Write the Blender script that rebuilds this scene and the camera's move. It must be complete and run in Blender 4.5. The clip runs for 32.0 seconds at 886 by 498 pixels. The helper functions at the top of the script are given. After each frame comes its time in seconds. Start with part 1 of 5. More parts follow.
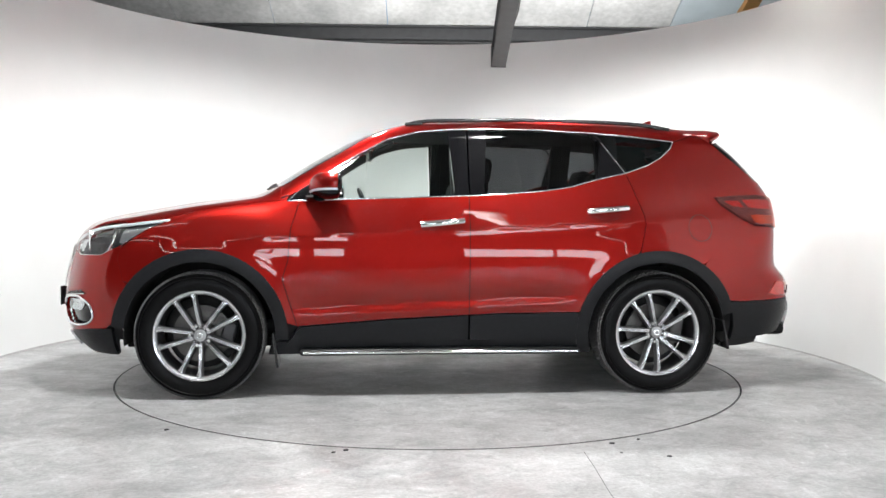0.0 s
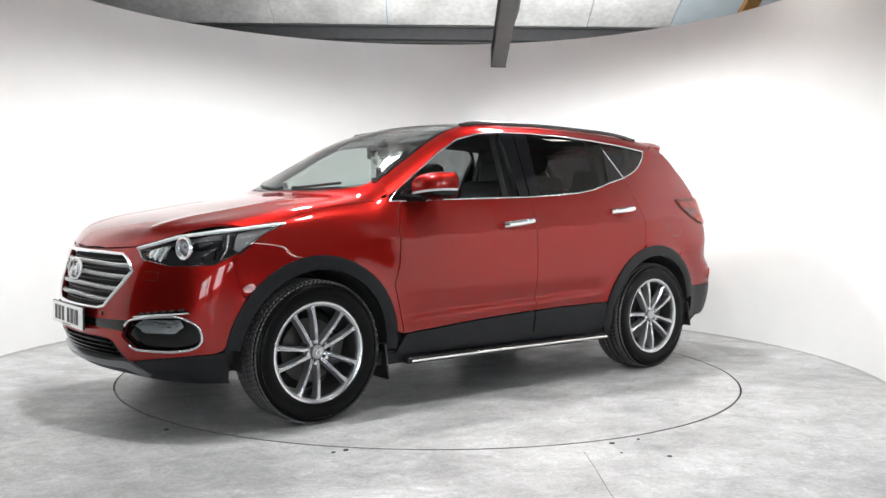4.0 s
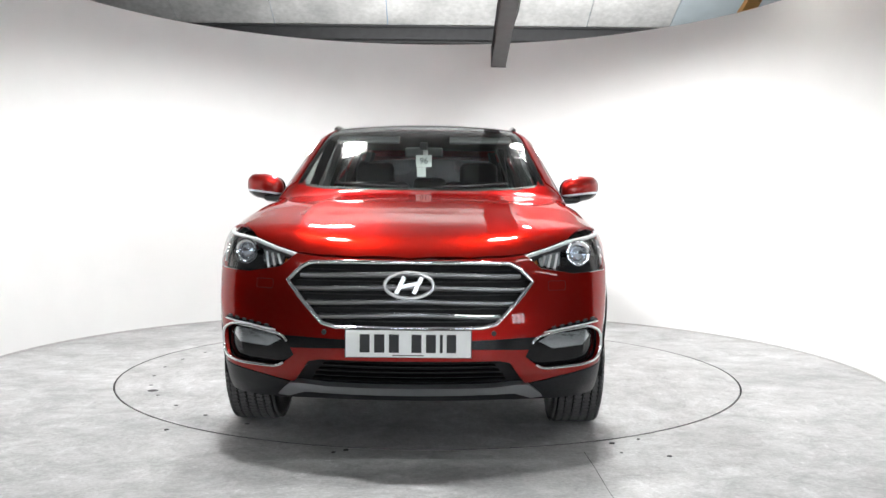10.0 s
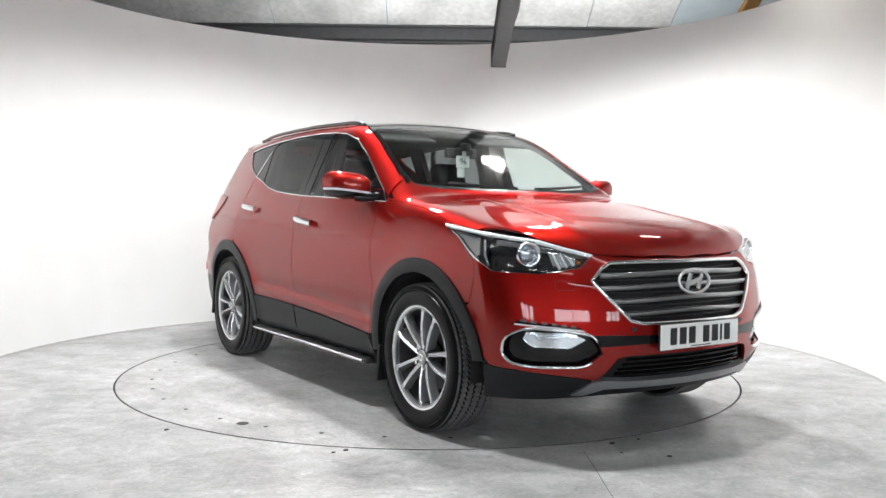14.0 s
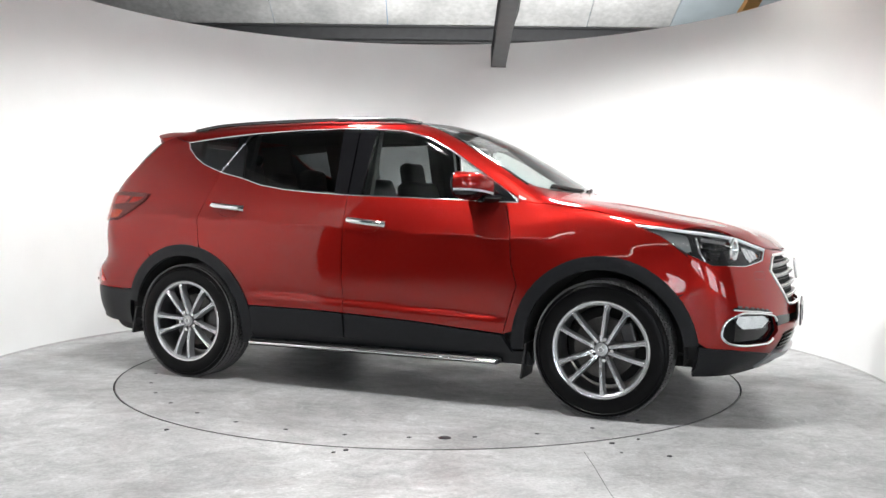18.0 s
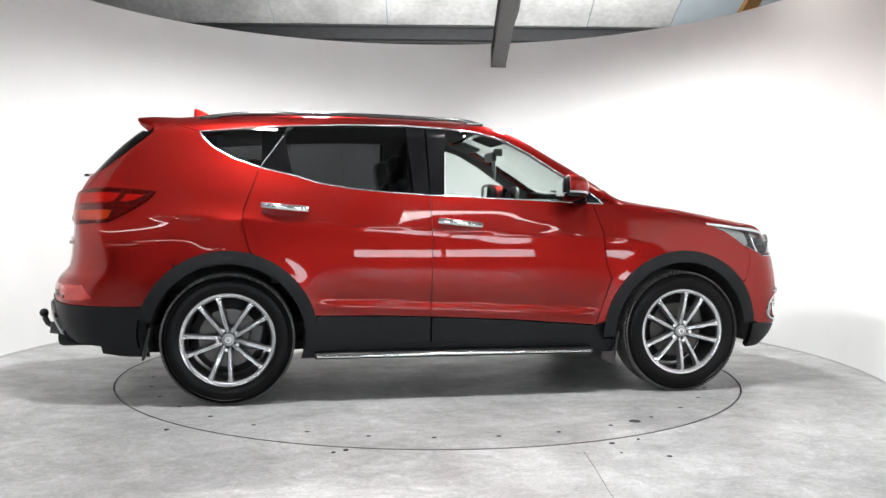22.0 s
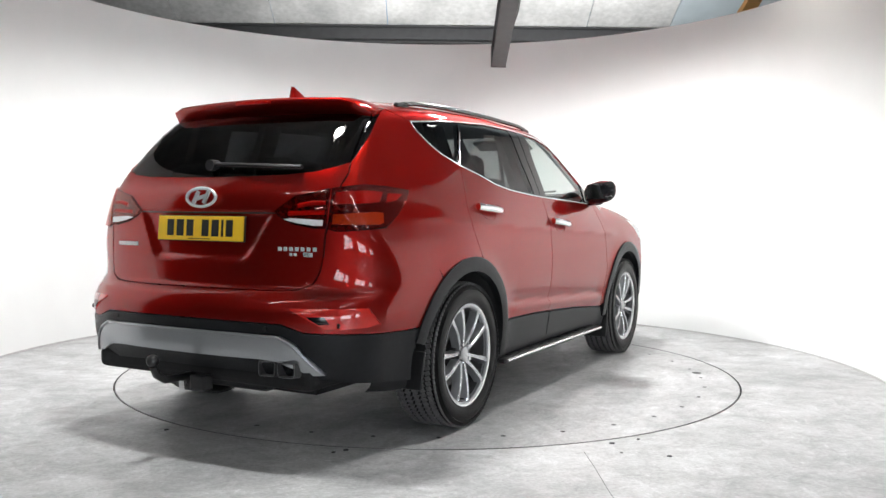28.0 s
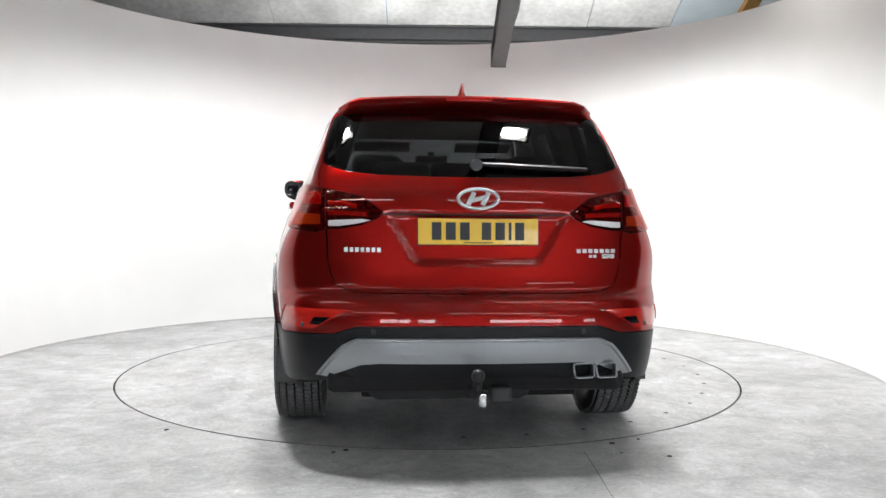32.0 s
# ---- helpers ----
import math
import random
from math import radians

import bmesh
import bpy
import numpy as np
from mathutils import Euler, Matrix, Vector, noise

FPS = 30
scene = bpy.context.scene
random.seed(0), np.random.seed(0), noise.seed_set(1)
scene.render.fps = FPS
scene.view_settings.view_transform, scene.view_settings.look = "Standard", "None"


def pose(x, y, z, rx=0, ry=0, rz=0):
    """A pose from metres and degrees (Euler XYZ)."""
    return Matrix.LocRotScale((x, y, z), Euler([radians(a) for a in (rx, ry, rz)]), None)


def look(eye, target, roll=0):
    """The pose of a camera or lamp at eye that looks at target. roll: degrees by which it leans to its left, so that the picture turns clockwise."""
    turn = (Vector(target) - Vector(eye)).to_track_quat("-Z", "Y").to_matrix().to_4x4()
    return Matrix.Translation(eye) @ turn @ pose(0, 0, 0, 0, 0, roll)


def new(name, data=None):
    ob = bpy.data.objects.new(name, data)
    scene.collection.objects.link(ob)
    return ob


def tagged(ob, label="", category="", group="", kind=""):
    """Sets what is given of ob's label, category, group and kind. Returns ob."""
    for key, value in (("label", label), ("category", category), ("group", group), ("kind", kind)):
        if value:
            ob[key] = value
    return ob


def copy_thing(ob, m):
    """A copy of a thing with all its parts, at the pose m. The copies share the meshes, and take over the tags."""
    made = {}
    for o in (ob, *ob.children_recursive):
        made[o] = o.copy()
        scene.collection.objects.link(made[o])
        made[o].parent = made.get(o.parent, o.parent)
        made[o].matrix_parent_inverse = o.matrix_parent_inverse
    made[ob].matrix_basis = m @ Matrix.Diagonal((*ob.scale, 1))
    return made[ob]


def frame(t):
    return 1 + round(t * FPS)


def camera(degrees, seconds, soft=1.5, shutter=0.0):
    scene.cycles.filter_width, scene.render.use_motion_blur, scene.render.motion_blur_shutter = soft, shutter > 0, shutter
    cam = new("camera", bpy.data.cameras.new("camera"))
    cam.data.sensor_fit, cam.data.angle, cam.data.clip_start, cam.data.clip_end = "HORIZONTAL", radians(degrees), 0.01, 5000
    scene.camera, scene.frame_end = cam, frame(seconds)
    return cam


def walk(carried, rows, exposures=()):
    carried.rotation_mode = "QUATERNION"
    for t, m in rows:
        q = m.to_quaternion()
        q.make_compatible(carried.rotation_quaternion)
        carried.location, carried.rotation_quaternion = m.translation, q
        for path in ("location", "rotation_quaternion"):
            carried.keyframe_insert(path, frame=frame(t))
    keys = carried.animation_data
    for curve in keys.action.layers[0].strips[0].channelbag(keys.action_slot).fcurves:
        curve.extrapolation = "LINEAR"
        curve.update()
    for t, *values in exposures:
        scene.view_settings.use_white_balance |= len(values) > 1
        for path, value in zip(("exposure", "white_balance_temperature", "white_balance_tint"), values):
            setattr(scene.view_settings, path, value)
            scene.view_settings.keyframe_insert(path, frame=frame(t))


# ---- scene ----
# ---------- camera (stands still on a tripod before the turntable) ----------
cam = camera(53.9, 32.0)
EYE = (0.0, -5.973, 1.094)
CAM_POSE = pose(*EYE, 90 - 2.538, 0, -0.846) @ pose(0, 0, 0, 0, 0, 0.47)
walk(cam, [(0.0, CAM_POSE), (32.0, CAM_POSE)])

# the car turns with the turntable: angle in degrees by time
TURN = [(0.0, 185.3), (0.5, 188.7), (1.0, 192.5)] + [(t, 184.22 + 8.4457 * t) for t in range(2, 33)]
CAR_OFF = (0.050, -0.034)        # car's middle against the turntable's middle

# ---------- world and lights ----------
world = bpy.data.worlds.new("world")
scene.world = world
world.use_nodes = True
wn = world.node_tree
sky = wn.nodes.new("ShaderNodeTexSky")
sky.sky_type, sky.sun_disc, sky.sun_elevation, sky.sun_rotation = "NISHITA", False, radians(40), radians(160)
wn.links.new(sky.outputs[0], wn.nodes["Background"].inputs[0])
wn.nodes["Background"].inputs[1].default_value = 0.10
scene.view_settings.exposure = 0.0


def spot(name, at, to, watts, size_deg, blend, radius, color=(1, 0.995, 0.982)):
    data = bpy.data.lights.new(name, "SPOT")
    data.energy, data.spot_size, data.spot_blend, data.shadow_soft_size, data.color = watts, radians(size_deg), blend, radius, color
    ob = new(name, data)
    ob.matrix_world = look(at, to)
    return ob


LAMPS = [(-0.88, 0.80, 3.2), (1.08, 0.95, 3.2), (-0.95, -1.60, 3.2), (0.72, -1.60, 3.2)]
for q, watts, cone in zip(LAMPS, (385, 365, 312, 226), (153, 149, 153, 153)):
    spot("flood_light", (q[0], q[1], q[2] - 0.05), (q[0], q[1], 0), watts, cone, 0.6, 0.12)


WALL_LAMP = (2.56, 0.52, 3.2)
spot("wall_lamp", (WALL_LAMP[0], WALL_LAMP[1], WALL_LAMP[2] - 0.05), (2.75, 0.52, 2.0), 2.2, 150, 0.6, 0.06, (1, 0.84, 0.62))


def area(name, at, to, sx, sy, watts, color=(1, 1, 1)):
    data = bpy.data.lights.new(name, "AREA")
    data.shape, data.size, data.size_y, data.energy, data.color = "RECTANGLE", sx, sy, watts, color
    ob = new(name, data)
    ob.matrix_world = look(at, to)
    return ob


# openings of the workshop's south wall: (from, to, panes); daylight stands behind them
HALL_WINDOWS = ((-1.9, -0.3, 3), (-0.1, 0.62, 1), (2.4, 5.65, 2), (7.3, 9.1, 3))
SILL, HEAD = 0.66, 2.15
HALL_TUBES = ((-3.2, -4.6), (2.3, -4.3), (-1.9, -7.4), (1.9, -7.4), (4.6, -9.4), (-4.6, -9.4), (6.2, -5.6))
for x, y in HALL_TUBES:
    area("tube_light", (x, y, 3.68), (x, y, 0), 2.4, 0.07, 9)
# added fill without a fitting, hidden behind the round wall, brightens the roof lining
area("lining_fill", (0.7, 4.3, 2.75), (0.7, 5.6, 4.2), 5.2, 0.3, 175, (1.0, 0.99, 0.98))


# ---------- materials ----------
def mat(name, base, rough=0.5, metal=0.0, coat=0.0, grain=0.0, scale=20.0, bump=0.0, bump_scale=60.0, emit=0.0, spec=0.5, coat_rough=0.03, stain=0.0, stain_scale=1.5):
    """A principled material with noise at two scales in colour and relief."""
    m = bpy.data.materials.new(name)
    m.use_nodes = True
    nt = m.node_tree
    b = nt.nodes["Principled BSDF"]
    b.inputs["Base Color"].default_value = (*base, 1)
    b.inputs["Roughness"].default_value = rough
    b.inputs["Metallic"].default_value = metal
    b.inputs["Coat Weight"].default_value = coat
    b.inputs["Coat Roughness"].default_value = coat_rough
    b.inputs["Specular IOR Level"].default_value = spec
    if emit:
        b.inputs["Emission Color"].default_value = (*base, 1)
        b.inputs["Emission Strength"].default_value = emit
    if grain or stain or bump:
        co = nt.nodes.new("ShaderNodeTexCoord")

        def noise_of(sc, detail):
            n = nt.nodes.new("ShaderNodeTexNoise")
            n.inputs["Scale"].default_value, n.inputs["Detail"].default_value = sc, detail
            nt.links.new(co.outputs["Object"], n.inputs["Vector"])
            return n
        last = None
        for amount, sc, detail in ((grain, scale, 6.0), (stain, stain_scale, 4.0)):
            if not amount:
                continue
            n = noise_of(sc, detail)
            r = nt.nodes.new("ShaderNodeMapRange")
            r.inputs["From Min"].default_value, r.inputs["From Max"].default_value = 0.3, 0.7
            r.inputs["To Min"].default_value, r.inputs["To Max"].default_value = 1 - amount, 1 + amount
            nt.links.new(n.outputs["Fac"], r.inputs["Value"])
            mul = nt.nodes.new("ShaderNodeVectorMath")
            mul.operation = "SCALE"
            if last is None:
                mul.inputs[0].default_value = base
            else:
                nt.links.new(last, mul.inputs[0])
            nt.links.new(r.outputs[0], mul.inputs["Scale"])
            last = mul.outputs[0]
        if last is not None:
            nt.links.new(last, b.inputs["Base Color"])
        if bump:
            n = noise_of(bump_scale, 5.0)
            bp = nt.nodes.new("ShaderNodeBump")
            bp.inputs["Strength"].default_value, bp.inputs["Distance"].default_value = bump, 0.002
            nt.links.new(n.outputs["Fac"], bp.inputs["Height"])
            nt.links.new(bp.outputs[0], b.inputs["Normal"])
    return m


def glass(name, tint, rough=0.0):
    """A thin pane: tinted see-through whose gloss grows at grazing angles."""
    m = bpy.data.materials.new(name)
    m.use_nodes = True
    nt = m.node_tree
    nt.nodes.remove(nt.nodes["Principled BSDF"])
    tr, gl = nt.nodes.new("ShaderNodeBsdfTransparent"), nt.nodes.new("ShaderNodeBsdfGlossy")
    lw, mix = nt.nodes.new("ShaderNodeLayerWeight"), nt.nodes.new("ShaderNodeMixShader")
    po, ma = nt.nodes.new("ShaderNodeMath"), nt.nodes.new("ShaderNodeMath")
    po.operation, ma.operation = "POWER", "MULTIPLY_ADD"
    po.inputs[1].default_value, ma.inputs[1].default_value, ma.inputs[2].default_value = 5.0, 0.92, 0.052
    tr.inputs[0].default_value = (*tint, 1)
    gl.inputs["Roughness"].default_value = rough
    lw.inputs["Blend"].default_value = 0.5
    nt.links.new(lw.outputs["Facing"], po.inputs[0])
    nt.links.new(po.outputs[0], ma.inputs[0])
    nt.links.new(ma.outputs[0], mix.inputs[0])
    nt.links.new(tr.outputs[0], mix.inputs[1])
    nt.links.new(gl.outputs[0], mix.inputs[2])
    nt.links.new(mix.outputs[0], nt.nodes["Material Output"].inputs[0])
    return m


PAINT = mat("red_paint", (0.265, 0.0098, 0.0074), 0.385, 0.88, 1.0, grain=0.09, scale=700, coat_rough=0.008, spec=0.02)
CLAD = mat("grey_plastic", (0.0085, 0.0093, 0.011), 0.40, grain=0.15, scale=40, bump=0.15, bump_scale=900, spec=0.24)
PAINT.node_tree.nodes["Principled BSDF"].inputs["Coat IOR"].default_value = 1.45
PAINT.node_tree.nodes["Principled BSDF"].inputs["Specular Tint"].default_value = (0.55, 0.10, 0.06, 1)
BLACK = mat("black_plastic", (0.012, 0.012, 0.013), 0.35, grain=0.2, scale=60)
GLOSSBLACK = mat("gloss_black", (0.005, 0.005, 0.006), 0.10, spec=0.35, grain=0.1, scale=30)
DARK = mat("dark_liner", (0.008, 0.008, 0.009), 0.9, grain=0.2, scale=30)
CHROME = mat("chrome", (0.85, 0.86, 0.87), 0.07, 1.0, grain=0.03, scale=60)
SATIN = mat("satin_silver", (0.42, 0.43, 0.44), 0.35, 0.85, grain=0.06, scale=50)
SKID = mat("silver_plastic", (0.36, 0.375, 0.39), 0.28, 0.85, grain=0.025, scale=90)
ALLOY = mat("machined_alloy", (0.70, 0.71, 0.73), 0.22, 0.8, grain=0.06, scale=120)
LAMP_BACK = mat("lamp_housing", (0.16, 0.165, 0.17), 0.3, 0.6, grain=0.15, scale=50)
SLAT = mat("satin_grey", (0.30, 0.305, 0.31), 0.3, 0.8, grain=0.06, scale=60)
SPOKE_SIDE = mat("silver_alloy_paint", (0.40, 0.41, 0.425), 0.30, 0.75, grain=0.05, scale=90)
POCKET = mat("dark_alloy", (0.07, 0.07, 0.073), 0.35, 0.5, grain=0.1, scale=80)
DISC = mat("brake_steel", (0.10, 0.097, 0.094), 0.4, 1.0, grain=0.15, scale=90)
RUBBER = mat("tyre_rubber", (0.003, 0.003, 0.0034), 0.32, grain=0.25, scale=35, bump=0.2, bump_scale=300, spec=0.14)
TREAD = mat("dusty_tread", (0.10, 0.10, 0.101), 0.75, grain=0.25, scale=60)
G_CLEAR = glass("clear_glass", (0.76, 0.81, 0.79))
G_SCREEN = glass("screen_glass", (0.74, 0.80, 0.78), 0.06)
G_DARK = glass("privacy_glass", (0.21, 0.22, 0.225))
G_ROOF = glass("roof_glass", (0.02, 0.02, 0.022))
G_LENS = glass("lens_glass", (0.92, 0.94, 0.95))
G_REAR = glass("rear_glass", (0.05, 0.053, 0.058), 0.02)
G_RED = glass("red_lens", (0.55, 0.012, 0.010))
PLATE_W = mat("white_plate", (0.90, 0.91, 0.90), 0.35, coat=0.3, grain=0.02, scale=30)
PLATE_Y = mat("yellow_plate", (0.90, 0.56, 0.03), 0.35, coat=0.3, grain=0.02, scale=30)
INK = mat("black_ink", (0.012, 0.012, 0.013), 0.45)
LAMP_RED = mat("red_reflector", (0.42, 0.009, 0.006), 0.2, coat=1.0, grain=0.25, scale=70)
LAMP_DARK = mat("smoked_red", (0.075, 0.004, 0.0035), 0.12, coat=1.0, grain=0.3, scale=60)
EMBLEM = mat("polished_badge", (0.78, 0.79, 0.80), 0.22, 0.55, grain=0.03, scale=60)
BADGE = mat("badge_silver", (0.72, 0.73, 0.74), 0.45, 0.3, grain=0.05, scale=60)
FOG_RED = mat("bright_red_reflector", (0.55, 0.016, 0.010), 0.2, coat=1.0, grain=0.08, scale=40)
LAMP_AMBER = mat("amber_reflector", (0.46, 0.125, 0.010), 0.2, coat=1.0, grain=0.2, scale=70)
LAMP_CLEAR = mat("silver_reflector", (0.84, 0.85, 0.86), 0.25, 0.15, grain=0.1, scale=60)
SEAT = mat("black_leather", (0.014, 0.014, 0.015), 0.5, grain=0.2, scale=30, bump=0.2, bump_scale=200)
FACET = mat("faceted_reflector", (0.80, 0.82, 0.84), 0.10, 0.92, grain=0.10, scale=20, bump=1.0, bump_scale=34)
VISOR = mat("dark_grey_cloth", (0.05, 0.05, 0.052), 0.9, grain=0.1, scale=60)
TRIM_GREY = mat("grey_headlining", (0.10, 0.098, 0.095), 0.9, grain=0.06, scale=80)
PAPER = mat("white_card", (0.75, 0.75, 0.74), 0.7, grain=0.03, scale=50)
WALL = mat("white_wall_paint", (0.795, 0.805, 0.802), 0.75, grain=0.015, scale=3, stain=0.015, stain_scale=0.7, bump=0.05, bump_scale=40)
ROOFLIGHT = mat("blue_translucent_sheet", (0.42, 0.485, 0.515), 0.4, grain=0.05, scale=5)
CLADDING = mat("white_sheet_lining", (0.46, 0.465, 0.46), 0.5, grain=0.14, scale=14, stain=0.22, stain_scale=1.6)
STEEL = mat("grey_steel", (0.06, 0.061, 0.063), 0.5, 0.3, grain=0.15, scale=12)
DARKSTEEL = mat("dark_steel", (0.03, 0.031, 0.033), 0.6, 0.2, grain=0.2, scale=10)
ORANGE = mat("orange_paint", (0.80, 0.42, 0.12), 0.5, grain=0.08, scale=10)
GREYWALL = mat("grey_workshop_wall", (0.06, 0.06, 0.063), 0.8, grain=0.06, scale=2, stain=0.08, stain_scale=0.6)
LED = mat("lamp_face", (1.0, 0.97, 0.92), 0.5, emit=13.0)


def concrete(name, tone, streak, seed):
    """Polished concrete: cloudy stains, brushed streaks, pale scuffs, fine grain."""
    m = bpy.data.materials.new(name)
    m.use_nodes = True
    nt = m.node_tree
    b = nt.nodes["Principled BSDF"]
    co = nt.nodes.new("ShaderNodeTexCoord")

    def layer(scale, stretch, turn, detail, lo, hi, a0, a1, rough=0.55, swirl=0.0):
        mp, n, r = nt.nodes.new("ShaderNodeMapping"), nt.nodes.new("ShaderNodeTexNoise"), nt.nodes.new("ShaderNodeMapRange")
        mp.inputs["Scale"].default_value = (1.0, stretch, 1.0)
        mp.inputs["Rotation"].default_value = (0, 0, radians(turn))
        mp.inputs["Location"].default_value = (seed, seed * 0.7, seed * 0.3)
        nt.links.new(co.outputs["Object"], mp.inputs["Vector"])
        nt.links.new(mp.outputs[0], n.inputs["Vector"])
        n.inputs["Scale"].default_value, n.inputs["Detail"].default_value, n.inputs["Roughness"].default_value = scale, detail, rough
        n.inputs["Distortion"].default_value = swirl
        for k, v in (("From Min", lo), ("From Max", hi), ("To Min", a0), ("To Max", a1)):
            r.inputs[k].default_value = v
        nt.links.new(n.outputs["Fac"], r.inputs["Value"])
        return r.outputs[0]
    prev = None
    for args in ((0.8, 1.0, 0, 4.0, 0.3, 0.7, 0.86, 1.10), (2.0, streak, 12, 12.0, 0.36, 0.64, 0.77, 1.14, 0.66, 0.8), (6.0, streak, -25, 13.0, 0.38, 0.64, 0.79, 1.14, 0.74, 1.2),
                 (14.0, 1.3, 40, 12.0, 0.55, 0.64, 1.0, 1.26, 0.82, 0.6), (7.0, 1.4, 70, 13.0, 0.56, 0.66, 1.0, 0.70, 0.80, 1.5), (3.0, 0.35, 32, 13.0, 0.57, 0.63, 1.0, 1.16, 0.72, 2.5), (60.0, 1.0, 0, 5.0, 0.3, 0.7, 0.84, 1.14), (22.0, 1.2, 15, 10.0, 0.40, 0.60, 0.91, 1.08, 0.8, 1.0)):
        f = layer(*args)
        mul = nt.nodes.new("ShaderNodeVectorMath")
        mul.operation = "SCALE"
        if prev is None:
            mul.inputs[0].default_value = tone
        else:
            nt.links.new(prev, mul.inputs[0])
        nt.links.new(f, mul.inputs["Scale"])
        prev = mul.outputs[0]
    nt.links.new(prev, b.inputs["Base Color"])
    nt.links.new(layer(3.0, 1.5, 30, 8.0, 0.3, 0.7, 0.28, 0.55), b.inputs["Roughness"])
    bp, n = nt.nodes.new("ShaderNodeBump"), nt.nodes.new("ShaderNodeTexNoise")
    n.inputs["Scale"].default_value, n.inputs["Detail"].default_value = 14.0, 8.0
    nt.links.new(co.outputs["Object"], n.inputs["Vector"])
    bp.inputs["Strength"].default_value, bp.inputs["Distance"].default_value = 0.12, 0.004
    nt.links.new(n.outputs["Fac"], bp.inputs["Height"])
    nt.links.new(bp.outputs[0], b.inputs["Normal"])
    return m


CONCRETE = concrete("polished_concrete", (0.425, 0.431, 0.435), 1.15, 3.0)
TABLE_TOP = concrete("turntable_concrete", (0.425, 0.430, 0.434), 1.4, 11.0)


# ---------- mesh helpers ----------
def part(name, bm, material, parent=None, label=""):
    me = bpy.data.meshes.new(name)
    bm.to_mesh(me)
    bm.free()
    me.materials.append(material)
    ob = new(name, me)
    ob.parent = parent
    return tagged(ob, label)


def smooth(ob, angle=40):
    me = ob.data
    me.shade_smooth()
    me.set_sharp_from_angle(angle=radians(angle))
    return ob


def box_bm(size, at=(0, 0, 0), bevel=0.0, m=None, bm=None):
    bm = bm or bmesh.new()
    got = bmesh.ops.create_cube(bm, size=1.0)["verts"]
    bmesh.ops.scale(bm, vec=size, verts=got)
    if bevel:
        es = list({e for v in got for e in v.link_edges})
        got = list({v for f in bmesh.ops.bevel(bm, geom=es, offset=bevel, segments=2, profile=0.5, affect="EDGES")["faces"] for v in f.verts} | {v for v in got if v.is_valid})
    mm = Matrix.Translation(at) @ (m or Matrix())
    bmesh.ops.transform(bm, matrix=mm, verts=got)
    return bm


def cyl_bm(r, depth, at=(0, 0, 0), axis="Z", seg=24, r2=None, bevel=0.0, bm=None):
    bm = bm or bmesh.new()
    got = bmesh.ops.create_cone(bm, cap_ends=True, segments=seg, radius1=r, radius2=r if r2 is None else r2, depth=depth)["verts"]
    turn = {"Z": Matrix(), "X": Matrix.Rotation(radians(90), 4, "Y"), "Y": Matrix.Rotation(radians(-90), 4, "X")}[axis]
    bmesh.ops.transform(bm, matrix=Matrix.Translation(at) @ turn, verts=got)
    return bm


def lathe_bm(profile, seg=64, closed=False, a0=0.0, a1=math.tau):
    """Turns a profile of (radius, axial) round the y axis."""
    bm = bmesh.new()
    full = a1 - a0 > 6.28
    n = seg if full else seg + 1
    rings = []
    for i in range(n):
        a = a0 + (a1 - a0) * i / seg
        rings.append([bm.verts.new((r * math.cos(a), y, r * math.sin(a))) for r, y in profile])
    k = len(profile)
    for i in range(seg):
        p, q = rings[i], rings[(i + 1) % n]
        for j in range(k if closed else k - 1):
            bm.faces.new((p[j], q[j], q[(j + 1) % k], p[(j + 1) % k]))
    bmesh.ops.recalc_face_normals(bm, faces=bm.faces)
    return bm


def tube_bm(points, r, seg=10, closed=False, flat=1.0, bm=None, up=(0, 0, 1)):
    """A tube of radius r along points; flat squeezes it along the second axis."""
    bm = bm or bmesh.new()
    pts = [Vector(p) for p in points]
    rings = []
    n = len(pts)
    for i, p in enumerate(pts):
        d = (pts[(i + 1) % n] if closed or i < n - 1 else p) - (pts[i - 1] if closed or i else p)
        d.normalize()
        s = d.cross(Vector(up))
        s = s.normalized() if s.length > 1e-4 else Vector((1, 0, 0))
        u = s.cross(d)
        rings.append([bm.verts.new(p + r * (math.cos(a) * s + flat * math.sin(a) * u)) for a in (math.tau * j / seg for j in range(seg))])
    for i in range(n if closed else n - 1):
        p, q = rings[i], rings[(i + 1) % n]
        for j in range(seg):
            bm.faces.new((p[j], p[(j + 1) % seg], q[(j + 1) % seg], q[j]))
    if not closed:
        bm.faces.new(rings[0][::-1])
        bm.faces.new(rings[-1])
    bmesh.ops.recalc_face_normals(bm, faces=bm.faces)
    return bm


# ---------- the room ----------
WC, WR, WH = (-0.063, 0.116), 3.06, 2.815
OPEN0, OPEN1 = radians(-42), radians(222)     # the round wall runs from one side of the opening to the other

FLOOR_SPECKS = [(-1.295, -1.694, 0.012), (-0.429, -2.083, 0.01), (-0.377, -2.045, 0.013), (0.867, -1.91, 0.014), (1.081, -2.125, 0.012), (1.01, -1.836, 0.008), (0.876, -2.073, 0.007)]


